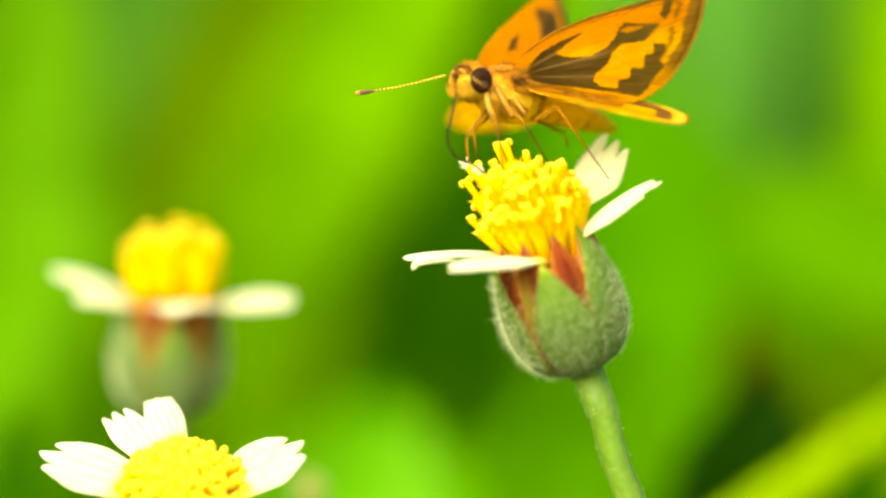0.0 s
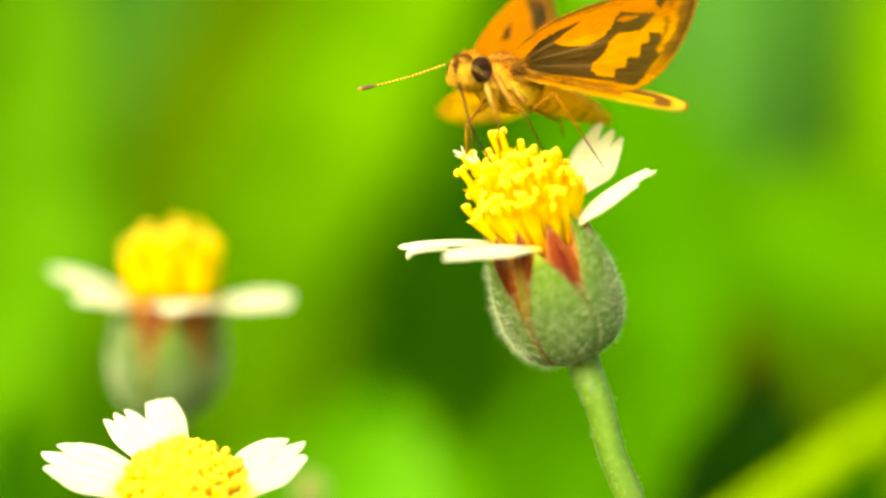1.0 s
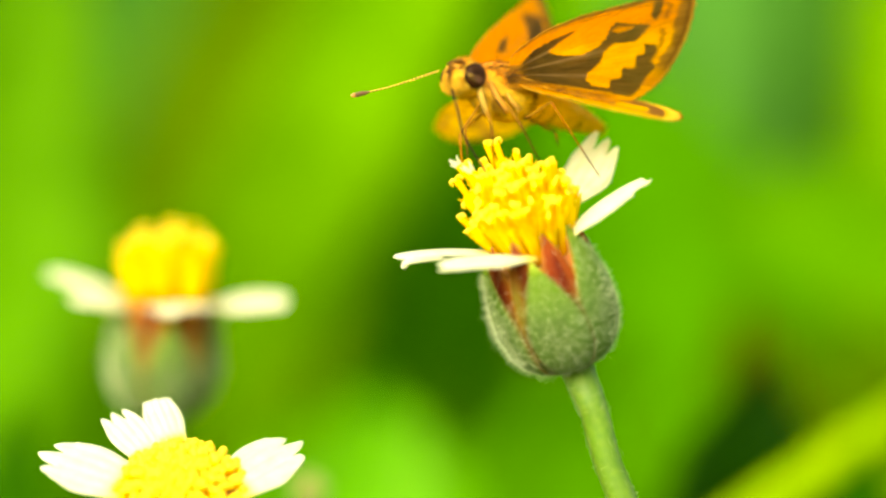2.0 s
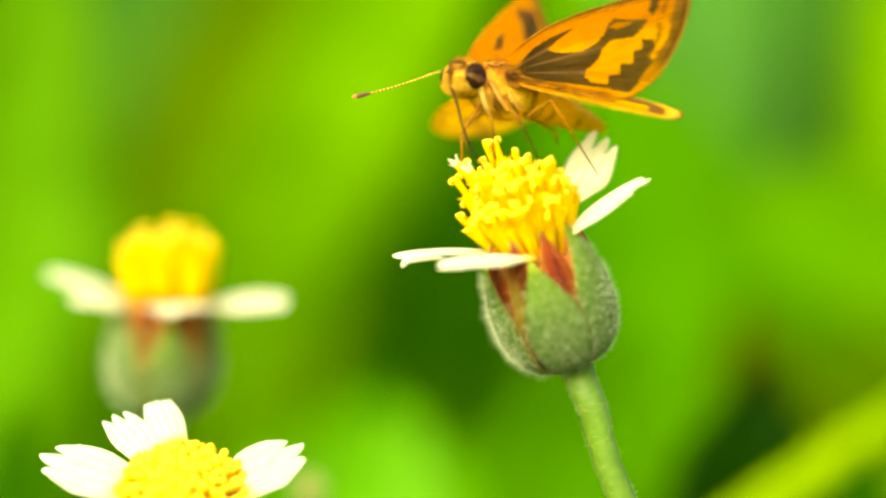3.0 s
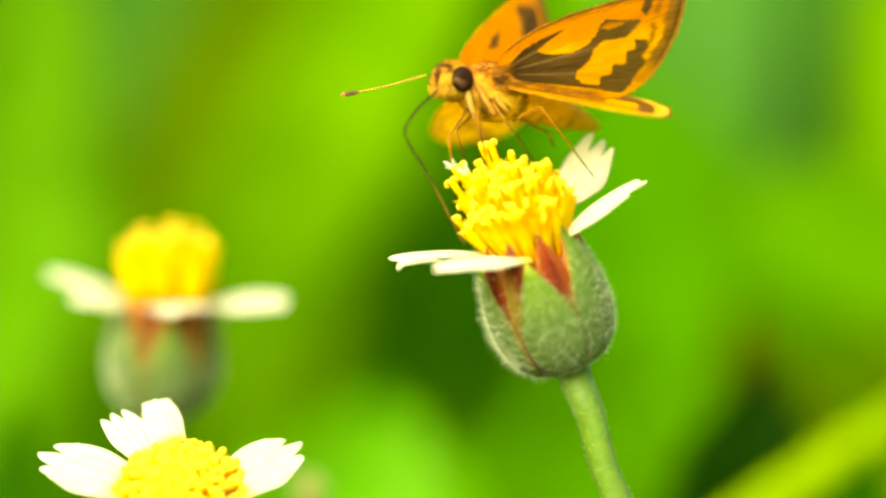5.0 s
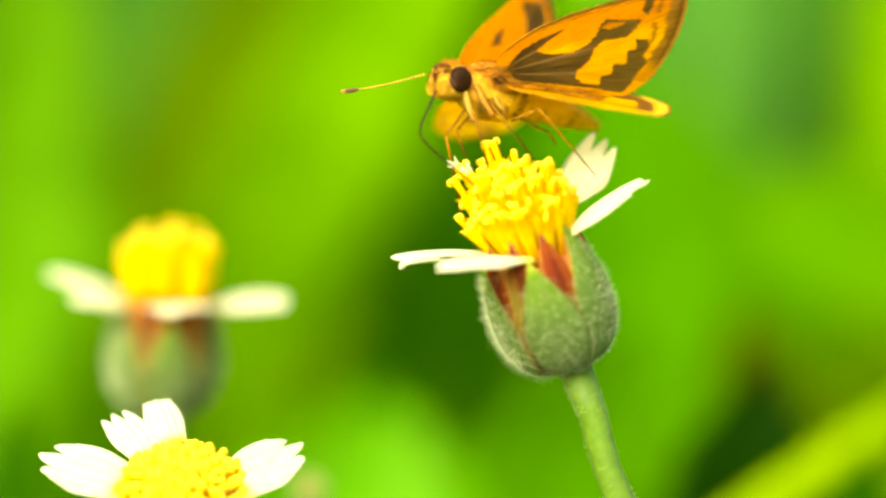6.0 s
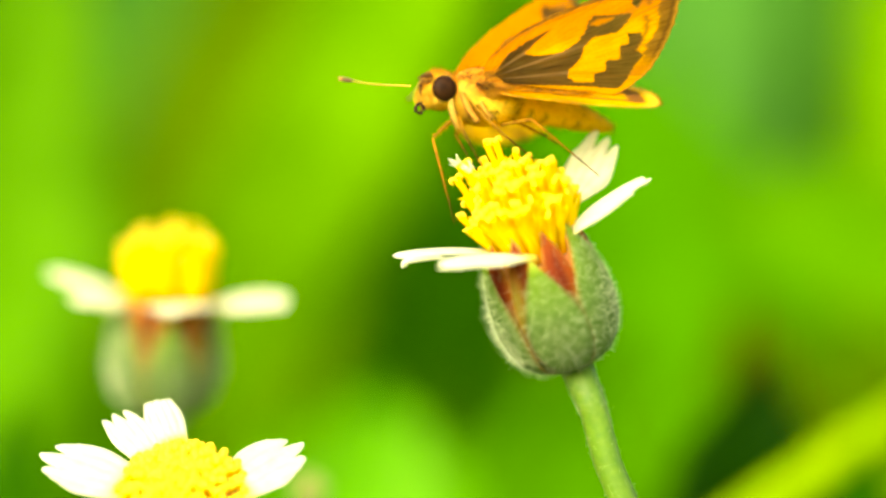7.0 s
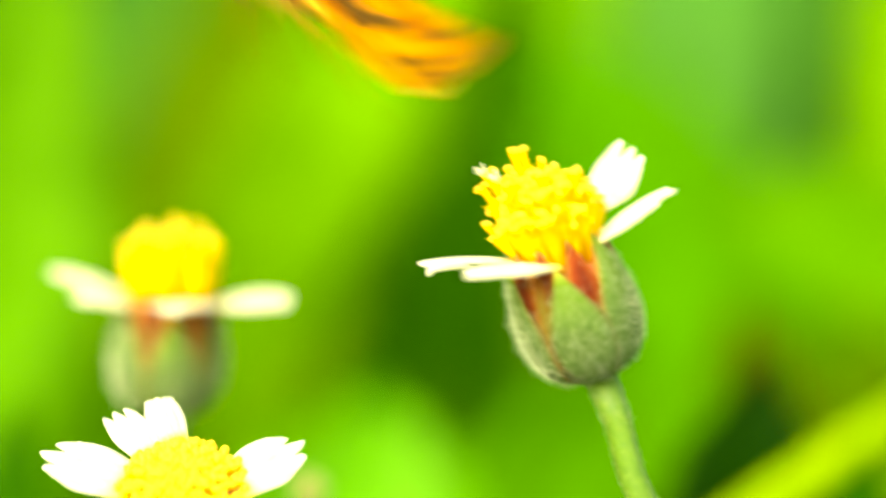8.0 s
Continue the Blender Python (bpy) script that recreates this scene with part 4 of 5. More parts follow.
def make_body():
    rng = random.Random(5)
    g = Geo()
    ball(g, THORAX, AXES, (2.5, 1.45, 1.75), 22, body_tint)
    thorax = part("thorax", g, M_SKIN, butterfly, "orange and cream furry thorax")
    g = Geo()
    furry(g, THORAX, AXES, (2.45, 1.4, 1.7), 4200, 0.30, -BODY_F * 1.6, body_tint, rng, 0.022)
    for _ in range(420):
        near = rng.random() < 0.6
        p = (HIND_ROOT if near else FORE_ROOT) - PIVOT + Vector((rng.uniform(-0.9, 0.3), rng.uniform(-0.5, 0.3), rng.uniform(-0.35, 0.4)))
        way = Vector((9.4, -1.6, -1.95)) if near else Vector((8, 0.5, 2.5))
        strand(g, p, way.normalized() + Vector((rng.uniform(-0.2, 0.2), rng.uniform(-0.35, 0.05), rng.uniform(-0.2, 0.2))), rng.uniform(0.6, 1.7), 0.02, 0.05, mixed((0.9, 0.5, 0.04), (0.25, 0.12, 0.03), rng.random() ** 2), rng)
    for _ in range(200):
        p = THORAX + BODY_F * rng.uniform(-0.4, 1.7) + BODY_L * rng.uniform(0.9, 1.25) - BODY_U * rng.uniform(0.3, 1.3)
        strand(g, p, BODY_L * 0.2 - BODY_U * 0.8 - BODY_F * rng.uniform(0, 0.7), rng.uniform(0.3, 0.7), 0.02, tint=mixed((0.09, 0.05, 0.015), (0.5, 0.30, 0.03), rng.random()), rng=rng)
    # dark tufts where the forewing joins
    for spot in (FORE_ROOT + Vector((-0.95, -1.0, 0.35)), FORE_ROOT + Vector((0.1, -1.0, -0.15)), FORE_ROOT + Vector((0.25, -0.9, -0.55))):
        for _ in range(46):
            p = spot - PIVOT + Vector((rng.gauss(0, 0.3), rng.gauss(0, 0.12), rng.gauss(0, 0.15)))
            strand(g, p, Vector((0.8, -0.5, rng.uniform(-0.4, 0.4))), rng.uniform(0.2, 0.5), 0.022, 0.0, mixed((0.06, 0.030, 0.012), (0.42, 0.20, 0.03), rng.random() ** 1.5), rng)
    part("thorax_fur", g, M_FUR, thorax, "orange-yellow fur", kind="stuff")

    g = Geo()

    def skin(d):
        c = mixed((0.84, 0.52, 0.04), (0.74, 0.34, 0.010), ease(d[2], -0.3, 0.5))
        return mixed(c, (0.07, 0.03, 0.01), 0.9 * ease(d[0], 0.4, 0.7) * math.exp(-((d[1] + 0.12) / 0.13) ** 2) * ease(d[2], -0.6, -0.4) * (1 - ease(d[2], 0.5, 0.7)))

    ball(g, HEAD, HEAD_AXES, (1.1, 1.22, 1.12), 20, skin)
    head = part("head", g, M_SKIN, butterfly, "yellow furry head")
    g = Geo()
    furry(g, HEAD, HEAD_AXES, (1.08, 1.18, 1.1), 2100, 0.24, -HEAD_F * 0.3, lambda d, q: mixed((0.92, 0.53, 0.035), (0.70, 0.27, 0.008), (0.2 + 0.8 * q.random()) * ease(d[2], -0.3, 0.5)), rng, 0.02,
          lambda d: not (abs(d[1]) > 0.5 and -0.75 < d[2] < 0.75 and d[0] > -0.55) and not (d[0] > 0.5 and abs(d[1] + 0.12) < 0.16 and abs(d[2]) < 0.5))
    furry(g, HEAD + HEAD_U * 0.35, HEAD_AXES, (0.7, 0.9, 0.75), 560, 0.42, HEAD_U * 0.5, lambda d, q: mixed((0.78, 0.36, 0.012), (0.16, 0.07, 0.015), q.random() ** 2.2), rng, 0.016, lambda d: d[2] > 0.2)
    furry(g, HEAD + HEAD_F * 1.04 - HEAD_L * 0.13 + HEAD_U * -0.05, HEAD_AXES, (0.12, 0.14, 0.50), 300, 0.26, HEAD_F * 0.5, lambda d, q: mixed((0.06, 0.03, 0.015), (0.3, 0.15, 0.03), q.random()), rng, 0.018)
    furry(g, HEAD + HEAD_F * 0.85 + HEAD_U * 0.74 + HEAD_L * 0.25, HEAD_AXES, (0.22, 0.6, 0.18), 320, 0.3, HEAD_F * 0.5, lambda d, q: mixed((0.08, 0.04, 0.02), (0.4, 0.2, 0.04), q.random()), rng, 0.016)
    part("head_fur", g, M_FUR, head, "yellow-orange scales", kind="stuff")
    for s in (1, -1):
        g = Geo()
        c = HEAD + HEAD_L * (s * 1.02) + HEAD_F * 0.14 + HEAD_U * 0.06
        ball(g, c, HEAD_AXES, (0.76, 0.52, 0.78), 24)
        part("eye", g, M_EYE, head, "glossy dark brown compound eye")
        # pale ring of scales round the eye
        g = Geo()
        for k in range(260):
            a = 2 * math.pi * k / 260 + rng.uniform(-0.02, 0.02)
            d = HEAD_F * math.cos(a) * 0.77 + HEAD_U * math.sin(a) * 0.79
            strand(g, c + d + HEAD_L * (s * rng.uniform(-0.3, -0.08)), d.normalized() * 0.8 + HEAD_L * (s * 0.5), rng.uniform(0.08, 0.16), 0.018, tint=mixed((0.94, 0.70, 0.12), (0.88, 0.55, 0.03), rng.random()), rng=rng)
        part("eye_ring", g, M_FUR, head, "pale yellow ring of scales round the eye", kind="stuff")
        # palp: a furry cone under the face
        g = Geo()
        p0 = HEAD + HEAD_L * (0.12 + s * 0.46) - HEAD_U * 0.55 + HEAD_F * 0.45
        p1 = p0 + HEAD_F * 0.5 - HEAD_U * 0.02
        p2 = p1 + HEAD_F * 0.16 + HEAD_U * 0.36
        line = bend([p0, p1, p2], 9)
        tube(g, line, [0.34, 0.40, 0.42, 0.41, 0.38, 0.33, 0.27, 0.18, 0.07], 12, lambda k, a: (0.90, 0.60, 0.06))
        for _ in range(620):
            k = rng.randrange(8)
            o = Vector((rng.gauss(0, 1), rng.gauss(0, 1), rng.gauss(0, 1))).normalized()
            strand(g, line[k] + o * 0.36, o * 0.7 + (line[k + 1] - line[k]).normalized(), rng.uniform(0.15, 0.35), 0.016, tint=mixed((0.96, 0.66, 0.08), (0.86, 0.48, 0.03), rng.random()), rng=rng)
        part("palp", g, M_FUR, head, "pale yellow furry palp")

    g = Geo()
    n = 26
    line = bend([ABDOMEN_ROOT - (ABDOMEN_TIP - ABDOMEN_ROOT) * 0.1, ABDOMEN_ROOT.lerp(ABDOMEN_TIP, 0.5) + Vector((0, 0, 0.12)), ABDOMEN_TIP], n)
    radii = [table(k / (n - 1), [(0, 1.05), (0.3, 1.1), (0.55, 0.98), (0.75, 0.74), (0.9, 0.42), (1, 0.08)]) * (1 + 0.05 * math.cos(k * 2 * math.pi / 3.4)) for k in range(n)]

    def rings(k, a):
        c = mixed((1.0, 0.60, 0.02), (1.0, 0.70, 0.05), 0.5 + 0.5 * math.sin(a))
        return mixed(c, (0.12, 0.055, 0.015), 0.7 * max(0, math.cos(k * 2 * math.pi / 3.4)) ** 2.5 * ease(math.sin(a * 3 + 0.5), -0.4, 0.4))

    tube(g, line, radii, 24, rings)
    abdomen = part("abdomen", g, M_ABDOMEN, butterfly, "orange abdomen with dark bands", origin=ABDOMEN_ROOT)
    g = Geo()
    for _ in range(1500):
        k = rng.randrange(n - 1)
        d = (line[k + 1] - line[k]).normalized()
        o = Vector((rng.gauss(0, 1), rng.gauss(0, 1), rng.gauss(0, 1)))
        o = (o - d * o.dot(d)).normalized()
        dark = ease(math.cos(k * 2 * math.pi / 3.4), 0.2, 0.6) * (-0.05 < o.z < 0.75)
        strand(g, line[k] + o * radii[k] * 0.97 - ABDOMEN_ROOT, d + o * 0.35, rng.uniform(0.25, 0.5), 0.02, tint=mixed((1.3, 0.92, 0.08), (0.14, 0.07, 0.02), 0.75 * dark * rng.random()), rng=rng)
    part("abdomen_fur", g, M_FUR, abdomen, "short orange fur", kind="stuff")
    return head, abdomen


head, abdomen = make_body()


def antenna(root, tip, sag, label, club=0.10, end=(0.40, 0.17, 0.05)):
    root, tip = Vector(root) - PIVOT, Vector(tip) - PIVOT
    g = Geo()
    n = 90
    line = bend([root, root.lerp(tip, 0.5) + Vector((0, 0, sag)), tip], n)
    radii = [(0.052 if club > 0.08 else 0.03) + club * ease(k / n, 0.76, 0.87) * (1 - 0.55 * ease(k / n, 0.93, 1.0)) for k in range(n)]

    def bands(k, a):
        f = k / (n - 1)
        if f > 0.95:
            return end
        if f > 0.78:
            return mixed((0.09, 0.045, 0.018), end, 0.9 * ease(math.sin(a), 0.4, 1.0))
        return (0.05, 0.030, 0.012) if (k // 2) % 2 else (0.72, 0.44, 0.04)

    tube(g, line, radii, 8, bands)
    return part("antenna", g, M_SKIN, butterfly, label, origin=root)


ANT_ROOT, ANT_TIP = (0.07, -1.4, 10.26), (-5.27, 1.2, 9.35)
antenna_far = antenna(ANT_ROOT, ANT_TIP, -0.12, "banded antenna with a brown club")
NEAR_TIP = (2.57, -6.0, 9.32)
antenna_near = antenna((0.93, -1.9, 10.56), NEAR_TIP, -0.05, "banded antenna pointing forward", 0.06, (0.10, 0.035, 0.012))

fore_near = wing("forewing", "orange forewing with brown patches", FORE_ROOT, (1, 0.305, 0), (0, -0.177, 1), FORE_RIM, under_fore, butterfly, 1, grid=(300, 200))
hind_near = wing("hindwing", "orange hindwing with a brown border", HIND_ROOT, (9.4, -1.0, -1.95), (0.9, -5, -1.2), HIND_RIM, hind, butterfly, 2, 0.1, (150, 110))
fore_far = wing("forewing", "orange forewing with brown patches", (1.74, 0.98, 8.95), (0.579, 0.751, 0.318), (-0.509, 0.029, 0.860), FORE_RIM, upper_fore, butterfly, 3)
hind_far = wing("hindwing", "orange hindwing with a brown border", (3.2, 2.3, 9.3), (0.2, 7, -1.3), (-5, 1.5, 0.0), FAR_HIND_RIM, hind_plain, butterfly, 4, 0.1)


def wing_hairs():
    """Long hairs along the base of the near hindwing, orange with dark ones between."""
    rng = random.Random(31)
    ax = Vector((9.4, -1.0, -1.95)).normalized()
    ay = Vector((0.9, -5, -1.2))
    ay = (ay - ax * ay.dot(ax)).normalized()
    up = ay.cross(ax)
    up = up if up.z > 0 else -up
    g = Geo()
    for _ in range(520):
        a, r = radians(rng.uniform(-50, 16)), rng.uniform(0.3, 5.6)
        d = ax * math.cos(a) + ay * math.sin(a)
        p = d * r + up * 0.06
        c = mixed((0.92, 0.50, 0.02), (0.80, 0.36, 0.01), rng.random())
        if rng.random() < 0.22:
            c = mixed((0.09, 0.045, 0.012), (0.30, 0.14, 0.02), rng.random())
        strand(g, p, d + up * rng.uniform(0.0, 0.22) + ay * rng.uniform(-0.12, 0.12), rng.uniform(0.5, 1.3), 0.022, 0.0, c, rng)
    part("wing_hairs", g, M_FUR, hind_near, "long orange and brown hairs", kind="stuff")


wing_hairs()


# ---- legs: femur as the part, shin and foot below it ----
def leg(root, knee, foot, bright=False):
    root, knee, foot = (Vector(p) - PIVOT for p in (root, knee, foot))
    a, b = (knee - root).length, (foot - knee).length
    g = Geo()
    tube(g, [(-0.1, 0, 0), (0.2 * a, 0, 0), (0.7 * a, 0, 0), (a + 0.03, 0, 0)], [0.09, 0.10, 0.075, 0.055], 8, (0.85, 0.9, 0.7))
    rng = random.Random(int(a * 1000))
    for _ in range(90):
        o = Vector((0, rng.gauss(0, 1), rng.gauss(0, 1))).normalized()
        strand(g, Vector((rng.uniform(0, a * 0.9), 0, 0)) + o * 0.1, o + Vector((0.8, 0, 0)), rng.uniform(0.1, 0.3), 0.012, tint=(2.2, 2.2, 0.9), rng=rng)
    femur = part("leg", g, M_LEG, butterfly, "slender orange-brown leg")
    g = Geo()
    s = b * 0.56
    pts = [(0, 0, 0), (s * 0.5, 0, 0), (s, 0, 0)] + [(s + (b - s) * k / 5, 0, 0) for k in range(1, 6)]
    if bright:
        tube(g, pts, [0.07, 0.07, 0.052, 0.04, 0.04, 0.032, 0.032, 0.025], 8, lambda k, w: mixed((1.1, 0.95, 0.5), (0.22, 0.17, 0.13), (k - 1) / 3))
    else:
        tube(g, pts, [0.06, 0.052, 0.042, 0.034, 0.036, 0.028, 0.03, 0.024], 8, lambda k, w: mixed((0.36, 0.29, 0.2), (0.12, 0.10, 0.09), k / 4))
    for _ in range(26):
        o = Vector((0, rng.gauss(0, 1), rng.gauss(0, 1))).normalized()
        strand(g, Vector((rng.uniform(0.1, b * 0.95), 0, 0)) + o * 0.05, o * 0.6 + Vector((1, 0, 0)), rng.uniform(0.12, 0.24), 0.010, tint=(0.4, 0.35, 0.3), rng=rng)
    shin = part("shin", g, M_LEG, femur, "thin brown shin and foot")
    return femur, shin, root, a, b


# upper leg joints pressed against the thorax
def coxa(p, q, width, colour, line):
    p, q = Vector(p) - PIVOT, Vector(q) - PIVOT
    rng = random.Random(int(width * 100))
    g = Geo()
    pts = bend([p, p.lerp(q, 0.5) + Vector((-0.08, -0.12, 0)), q], 12)
    tube(g, pts, [width * table(k / 11, [(0, 0.7), (0.3, 1.0), (0.75, 0.85), (1, 0.5)]) for k in range(12)], 14,
         lambda k, a: mixed(colour, (0.09, 0.05, 0.015), 0.9 * max(math.exp(-((math.cos(a - line) - 1) / 0.12) ** 2), math.exp(-((math.cos(a - line - 2.6) - 1) / 0.1) ** 2))))
    for _ in range(170):
        k = rng.randrange(11)
        d = (pts[k + 1] - pts[k]).normalized()
        o = Vector((rng.gauss(0, 1), rng.gauss(0, 1), rng.gauss(0, 1)))
        o = (o - d * o.dot(d)).normalized()
        strand(g, pts[k] + o * width * 0.7, d + o * 0.3, rng.uniform(0.15, 0.35), 0.016, tint=mixed(colour, (0.25, 0.13, 0.03), 0.8 if rng.random() < 0.12 else 0), rng=rng)
    part("coxa", g, M_SKIN, butterfly, "pale furry upper leg joint with a dark line")


coxa((2.5, -1.45, 9.3), (3.0, -1.8, 7.5), 0.2, (0.36, 0.22, 0.024), 2.6)
coxa((3.15, -1.2, 9.6), (4.15, -1.6, 7.8), 0.2, (0.36, 0.16, 0.009), 2.6)
coxa((4.2, -0.75, 9.0), (4.9, -1.1, 8.0), 0.15, (0.36, 0.19, 0.015), 2.6)

# root, knee and foot of each leg at the start
LEGS = [
    ((2.81, -1.5, 8.45), (3.18, -2.6, 7.13), (3.77, -1.8, 2.97)),
    ((2.49, -0.6, 8.23), (1.34, -1.6, 6.58), (1.83, 0.8, 1.90)),
    ((3.89, -1, 8.68), (4.78, -2.4, 7.27), (6.55, -1.4, 4.58)),
    ((5.32, -0.4, 7.57), (6.72, -2, 8.35), (9.91, -0.2, 4.14)),
    ((2.98, 0.8, 8.17), (1.84, 1.8, 7.14), (2.11, 1.6, 5.35)),
    ((5.15, 1.6, 8.05), (7.45, 3.4, 7.07), (7.65, 3.2, 6.17)),
]
legs = [leg(*row, k in (1, 3, 4, 5)) for k, row in enumerate(LEGS)]

# ---- the proboscis: a chain of short stiff pieces ----
LINKS, LINK = 24, 0.46


def make_links():
    made = []
    for k in range(LINKS):
        f = k / (LINKS - 1)
        g = Geo()
        r = 0.074 - 0.036 * f
        tube(g, [(-0.04, 0, 0), (LINK * 0.15, 0, 0), (LINK * 0.85, 0, 0), (LINK + 0.04, 0, 0)], [r * 0.8, r, r, r * 0.8], 8, mixed((1, 1, 1), (8, 5, 2), ease(f, 0.5, 0.85)))
        made.append(part("proboscis_link", g, M_PROBOSCIS, butterfly))
    return made


links = make_links()


# ---- what moves ----
def turn(vec):
    v = Vector(vec)
    return Matrix.Rotation(radians(v.length), 4, v.normalized()) if v.length > 1e-6 else Matrix()


def aim(p, q, up=Vector((0.1, -1, 0.2))):
    """The pose at p (mm) whose x axis points to q."""
    x = (Vector(q) - Vector(p)).normalized()
    z = (up - x * up.dot(x)).normalized()
    y = z.cross(x)
    m = Matrix((x, y, z)).transposed().to_4x4()
    m.translation = Vector(p) * MM
    return m


# body: seconds, turn in degrees about x, y, z, shift in mm
BODY = [
    (0.0, (-0.1, 0, 1.1), (0, 0, 0)), (0.5, (-3.1, 1.7, 3.6), (0.27, 0, 0.45)), (1.0, (-0.3, -0.4, 4.0), (-0.08, 0, 0.64)),
    (1.5, (-3.6, -0.6, 4.5), (-0.07, 0, 0.32)), (1.7, (-3.9, 0.1, 3.1), (-0.34, 0, 0.2)), (2.8, (-3.1, -0.4, 3.1), (-0.47, 0, 0.14)),
    (3.0, (-2.9, -1.2, 4.6), (-0.41, 0, 0.24)), (3.5, (-5.7, 2.1, 2.7), (-0.26, 0, 0.36)), (4.0, (-5.2, 1.0, 2.7), (-0.41, 0, 0.26)),
    (4.5, (-1.2, -1.3, 2.1), (-1.03, 0, 0.07)), (4.7, (-0.6, -1.1, 1.6), (-1.07, 0, 0.08)), (5.8, (1.8, -0.3, -0.8), (-1.15, 0, 0.12)),
    (6.0, (2.1, -0.1, -1.1), (-1.16, 0, 0.12)), (6.2, (1.6, -0.7, -2.3), (-1.19, 0, 0.10)), (6.3, (1.3, -0.9, -3.0), (-1.20, 0, 0.08)), (6.5, (0.8, -1.5, -4.2), (-1.23, 0, 0.06)), (6.6, (1.0, -1.8, -5.8), (-1.30, 0, 0.02)), (6.7, (1.4, -2.3, -8.2), (-1.42, 0, -0.05)), (6.8, (1.8, -2.8, -10.6), (-1.53, 0, -0.12)), (6.9, (2.2, -3.3, -12.9), (-1.64, 0, -0.18)),
    (7.0, (2.7, -3.7, -14.9), (-1.75, 0, -0.22)), (7.2, (4.8, -4.2, -16.1), (-1.86, 0, -0.24)), (7.5, (8.2, -5.0, -17.8), (-2.02, 0, -0.27)), (7.9, (11.5, -8.8, -23.6), (-3.22, -0.1, -0.89)),
    (8.0, (10, 25, -42), (-12.4, 0.5, 6.4)),
]
TIMES = [row[0] for row in BODY if row[0] < 8.0]
# the flower sways: seconds, sideways and upward shift of its head in mm
SWAY = [(0, 0, 0), (0.5, -0.1, 0.24), (1.0, -0.3, 0.69), (1.5, -0.3, 0.29), (1.7, -0.51, 0.13), (2.8, -0.62, 0.2), (3.0, -0.63, 0.2), (3.5, -0.54, 0.1), (4.0, -0.63, 0.08), (4.5, -0.91, 0.07), (4.7, -0.9, 0.07),
        (5.8, -0.73, 0.12), (6.0, -0.71, 0.12), (6.5, -0.64, 0.12), (7.0, -0.59, 0.21), (7.5, -0.59, 0.18), (7.9, -0.59, 0.18), (8.0, 0.9, -0.46)]
SWAY_BEHIND = [(0, 0, 0), (0.5, -0.15, -0.05), (1.0, -0.1, 0.05), (1.5, -0.34, -0.07), (3.0, -0.38, -0.09), (4.5, -0.38, -0.09), (6.5, -0.34, -0.07), (7.0, -0.33, -0.07), (7.5, -0.26, -0.07), (8.0, -0.14, 0.02)]
SWAY_FRONT = [(0, 0, 0), (0.5, -0.13, 0.06), (1.0, 0.09, -0.05), (1.5, -0.1, 0), (3.0, 0, -0.17), (3.5, -0.06, -0.14), (4.0, -0.02, -0.13), (4.5, -0.12, -0.07), (6.0, -0.06, -0.12), (7.0, 0, -0.12), (7.5, 0, -0.1), (8.0, 0.04, 0)]
# where the tips of the freely moving parts are
HIND_TRACK = [(0, (14.12, -1.2, 7.86)), (0.5, (14.22, -1.2, 8.03)), (1, (13.99, -1.2, 8.63)), (1.5, (13.92, -1.2, 8.30)), (1.7, (13.69, -1.2, 8.07)), (2.8, (13.92, -1.2, 7.93)), (3, (13.99, -1.2, 8.07)), (3.5, (14.12, -1.2, 7.73)), (4, (13.99, -1.2, 7.73)),
              (4.5, (13.52, -1.2, 8.13)), (4.7, (13.49, -1.2, 8.17)), (5.8, (13.45, -1.2, 8.30)), (6, (13.45, -1.2, 8.33)), (6.5, (13.37, -1, 8.51)), (6.6, (13.30, -1, 8.55)), (6.8, (13.05, -0.5, 8.78)), (7, (12.75, 0, 9.11)), (7.5, (12.38, 0, 9.34)), (7.9, (10.90, 0.5, 9.85))]
ABDOMEN_TRACK = [(0, (10.80, 7, 7.45)), (0.5, (10.70, 7, 7.52)), (1, (10.49, 7, 8.02)), (1.5, (10.38, 7, 7.56)), (1.7, (10.20, 7, 7.45)), (2.8, (10.06, 7, 7.49)), (3, (10.06, 7, 7.52)), (3.5, (10.20, 7, 7.31)), (4, (10.10, 7, 7.34)), (4.5, (9.78, 7, 7.52)), (4.7, (9.82, 7, 7.52)),
                 (5.8, (10.03, 7, 7.52)), (6, (10.06, 7, 7.52)), (6.5, (10.14, 6.5, 7.50)), (6.6, (10.19, 6.2, 7.48)), (6.8, (10.29, 5.6, 7.45)), (7, (10.42, 5, 7.46)), (7.5, (10.50, 4.6, 7.65)), (7.9, (9.94, 4, 7.79))]
ANTENNA_TRACK = [(0, (-5.27, 1.2, 9.35)), (0.5, (-5.07, 1.2, 10.00)), (1, (-5.27, 1.2, 9.56)), (1.5, (-5.34, 1.2, 9.35)), (1.7, (-5.58, 1.2, 9.22)), (2.8, (-5.78, 1.2, 9.05)), (3, (-5.68, 1.2, 9.05)), (3.5, (-5.61, 1.2, 9.73)), (4, (-5.75, 1.2, 9.42)), (4.5, (-6.26, 1.2, 8.88)), (4.7, (-6.27, 1.4, 9.13)),
                 (5.8, (-6.29, 2, 9.47)), (6, (-6.29, 2, 9.47)), (6.5, (-6.30, 3, 9.53)), (6.6, (-6.17, 3.2, 10.68)), (6.8, (-6.18, 3.4, 10.38)), (7, (-6.18, 3.6, 10.40)), (7.5, (-6.19, 3.8, 10.65)), (7.9, (-6.58, 4, 9.87))]
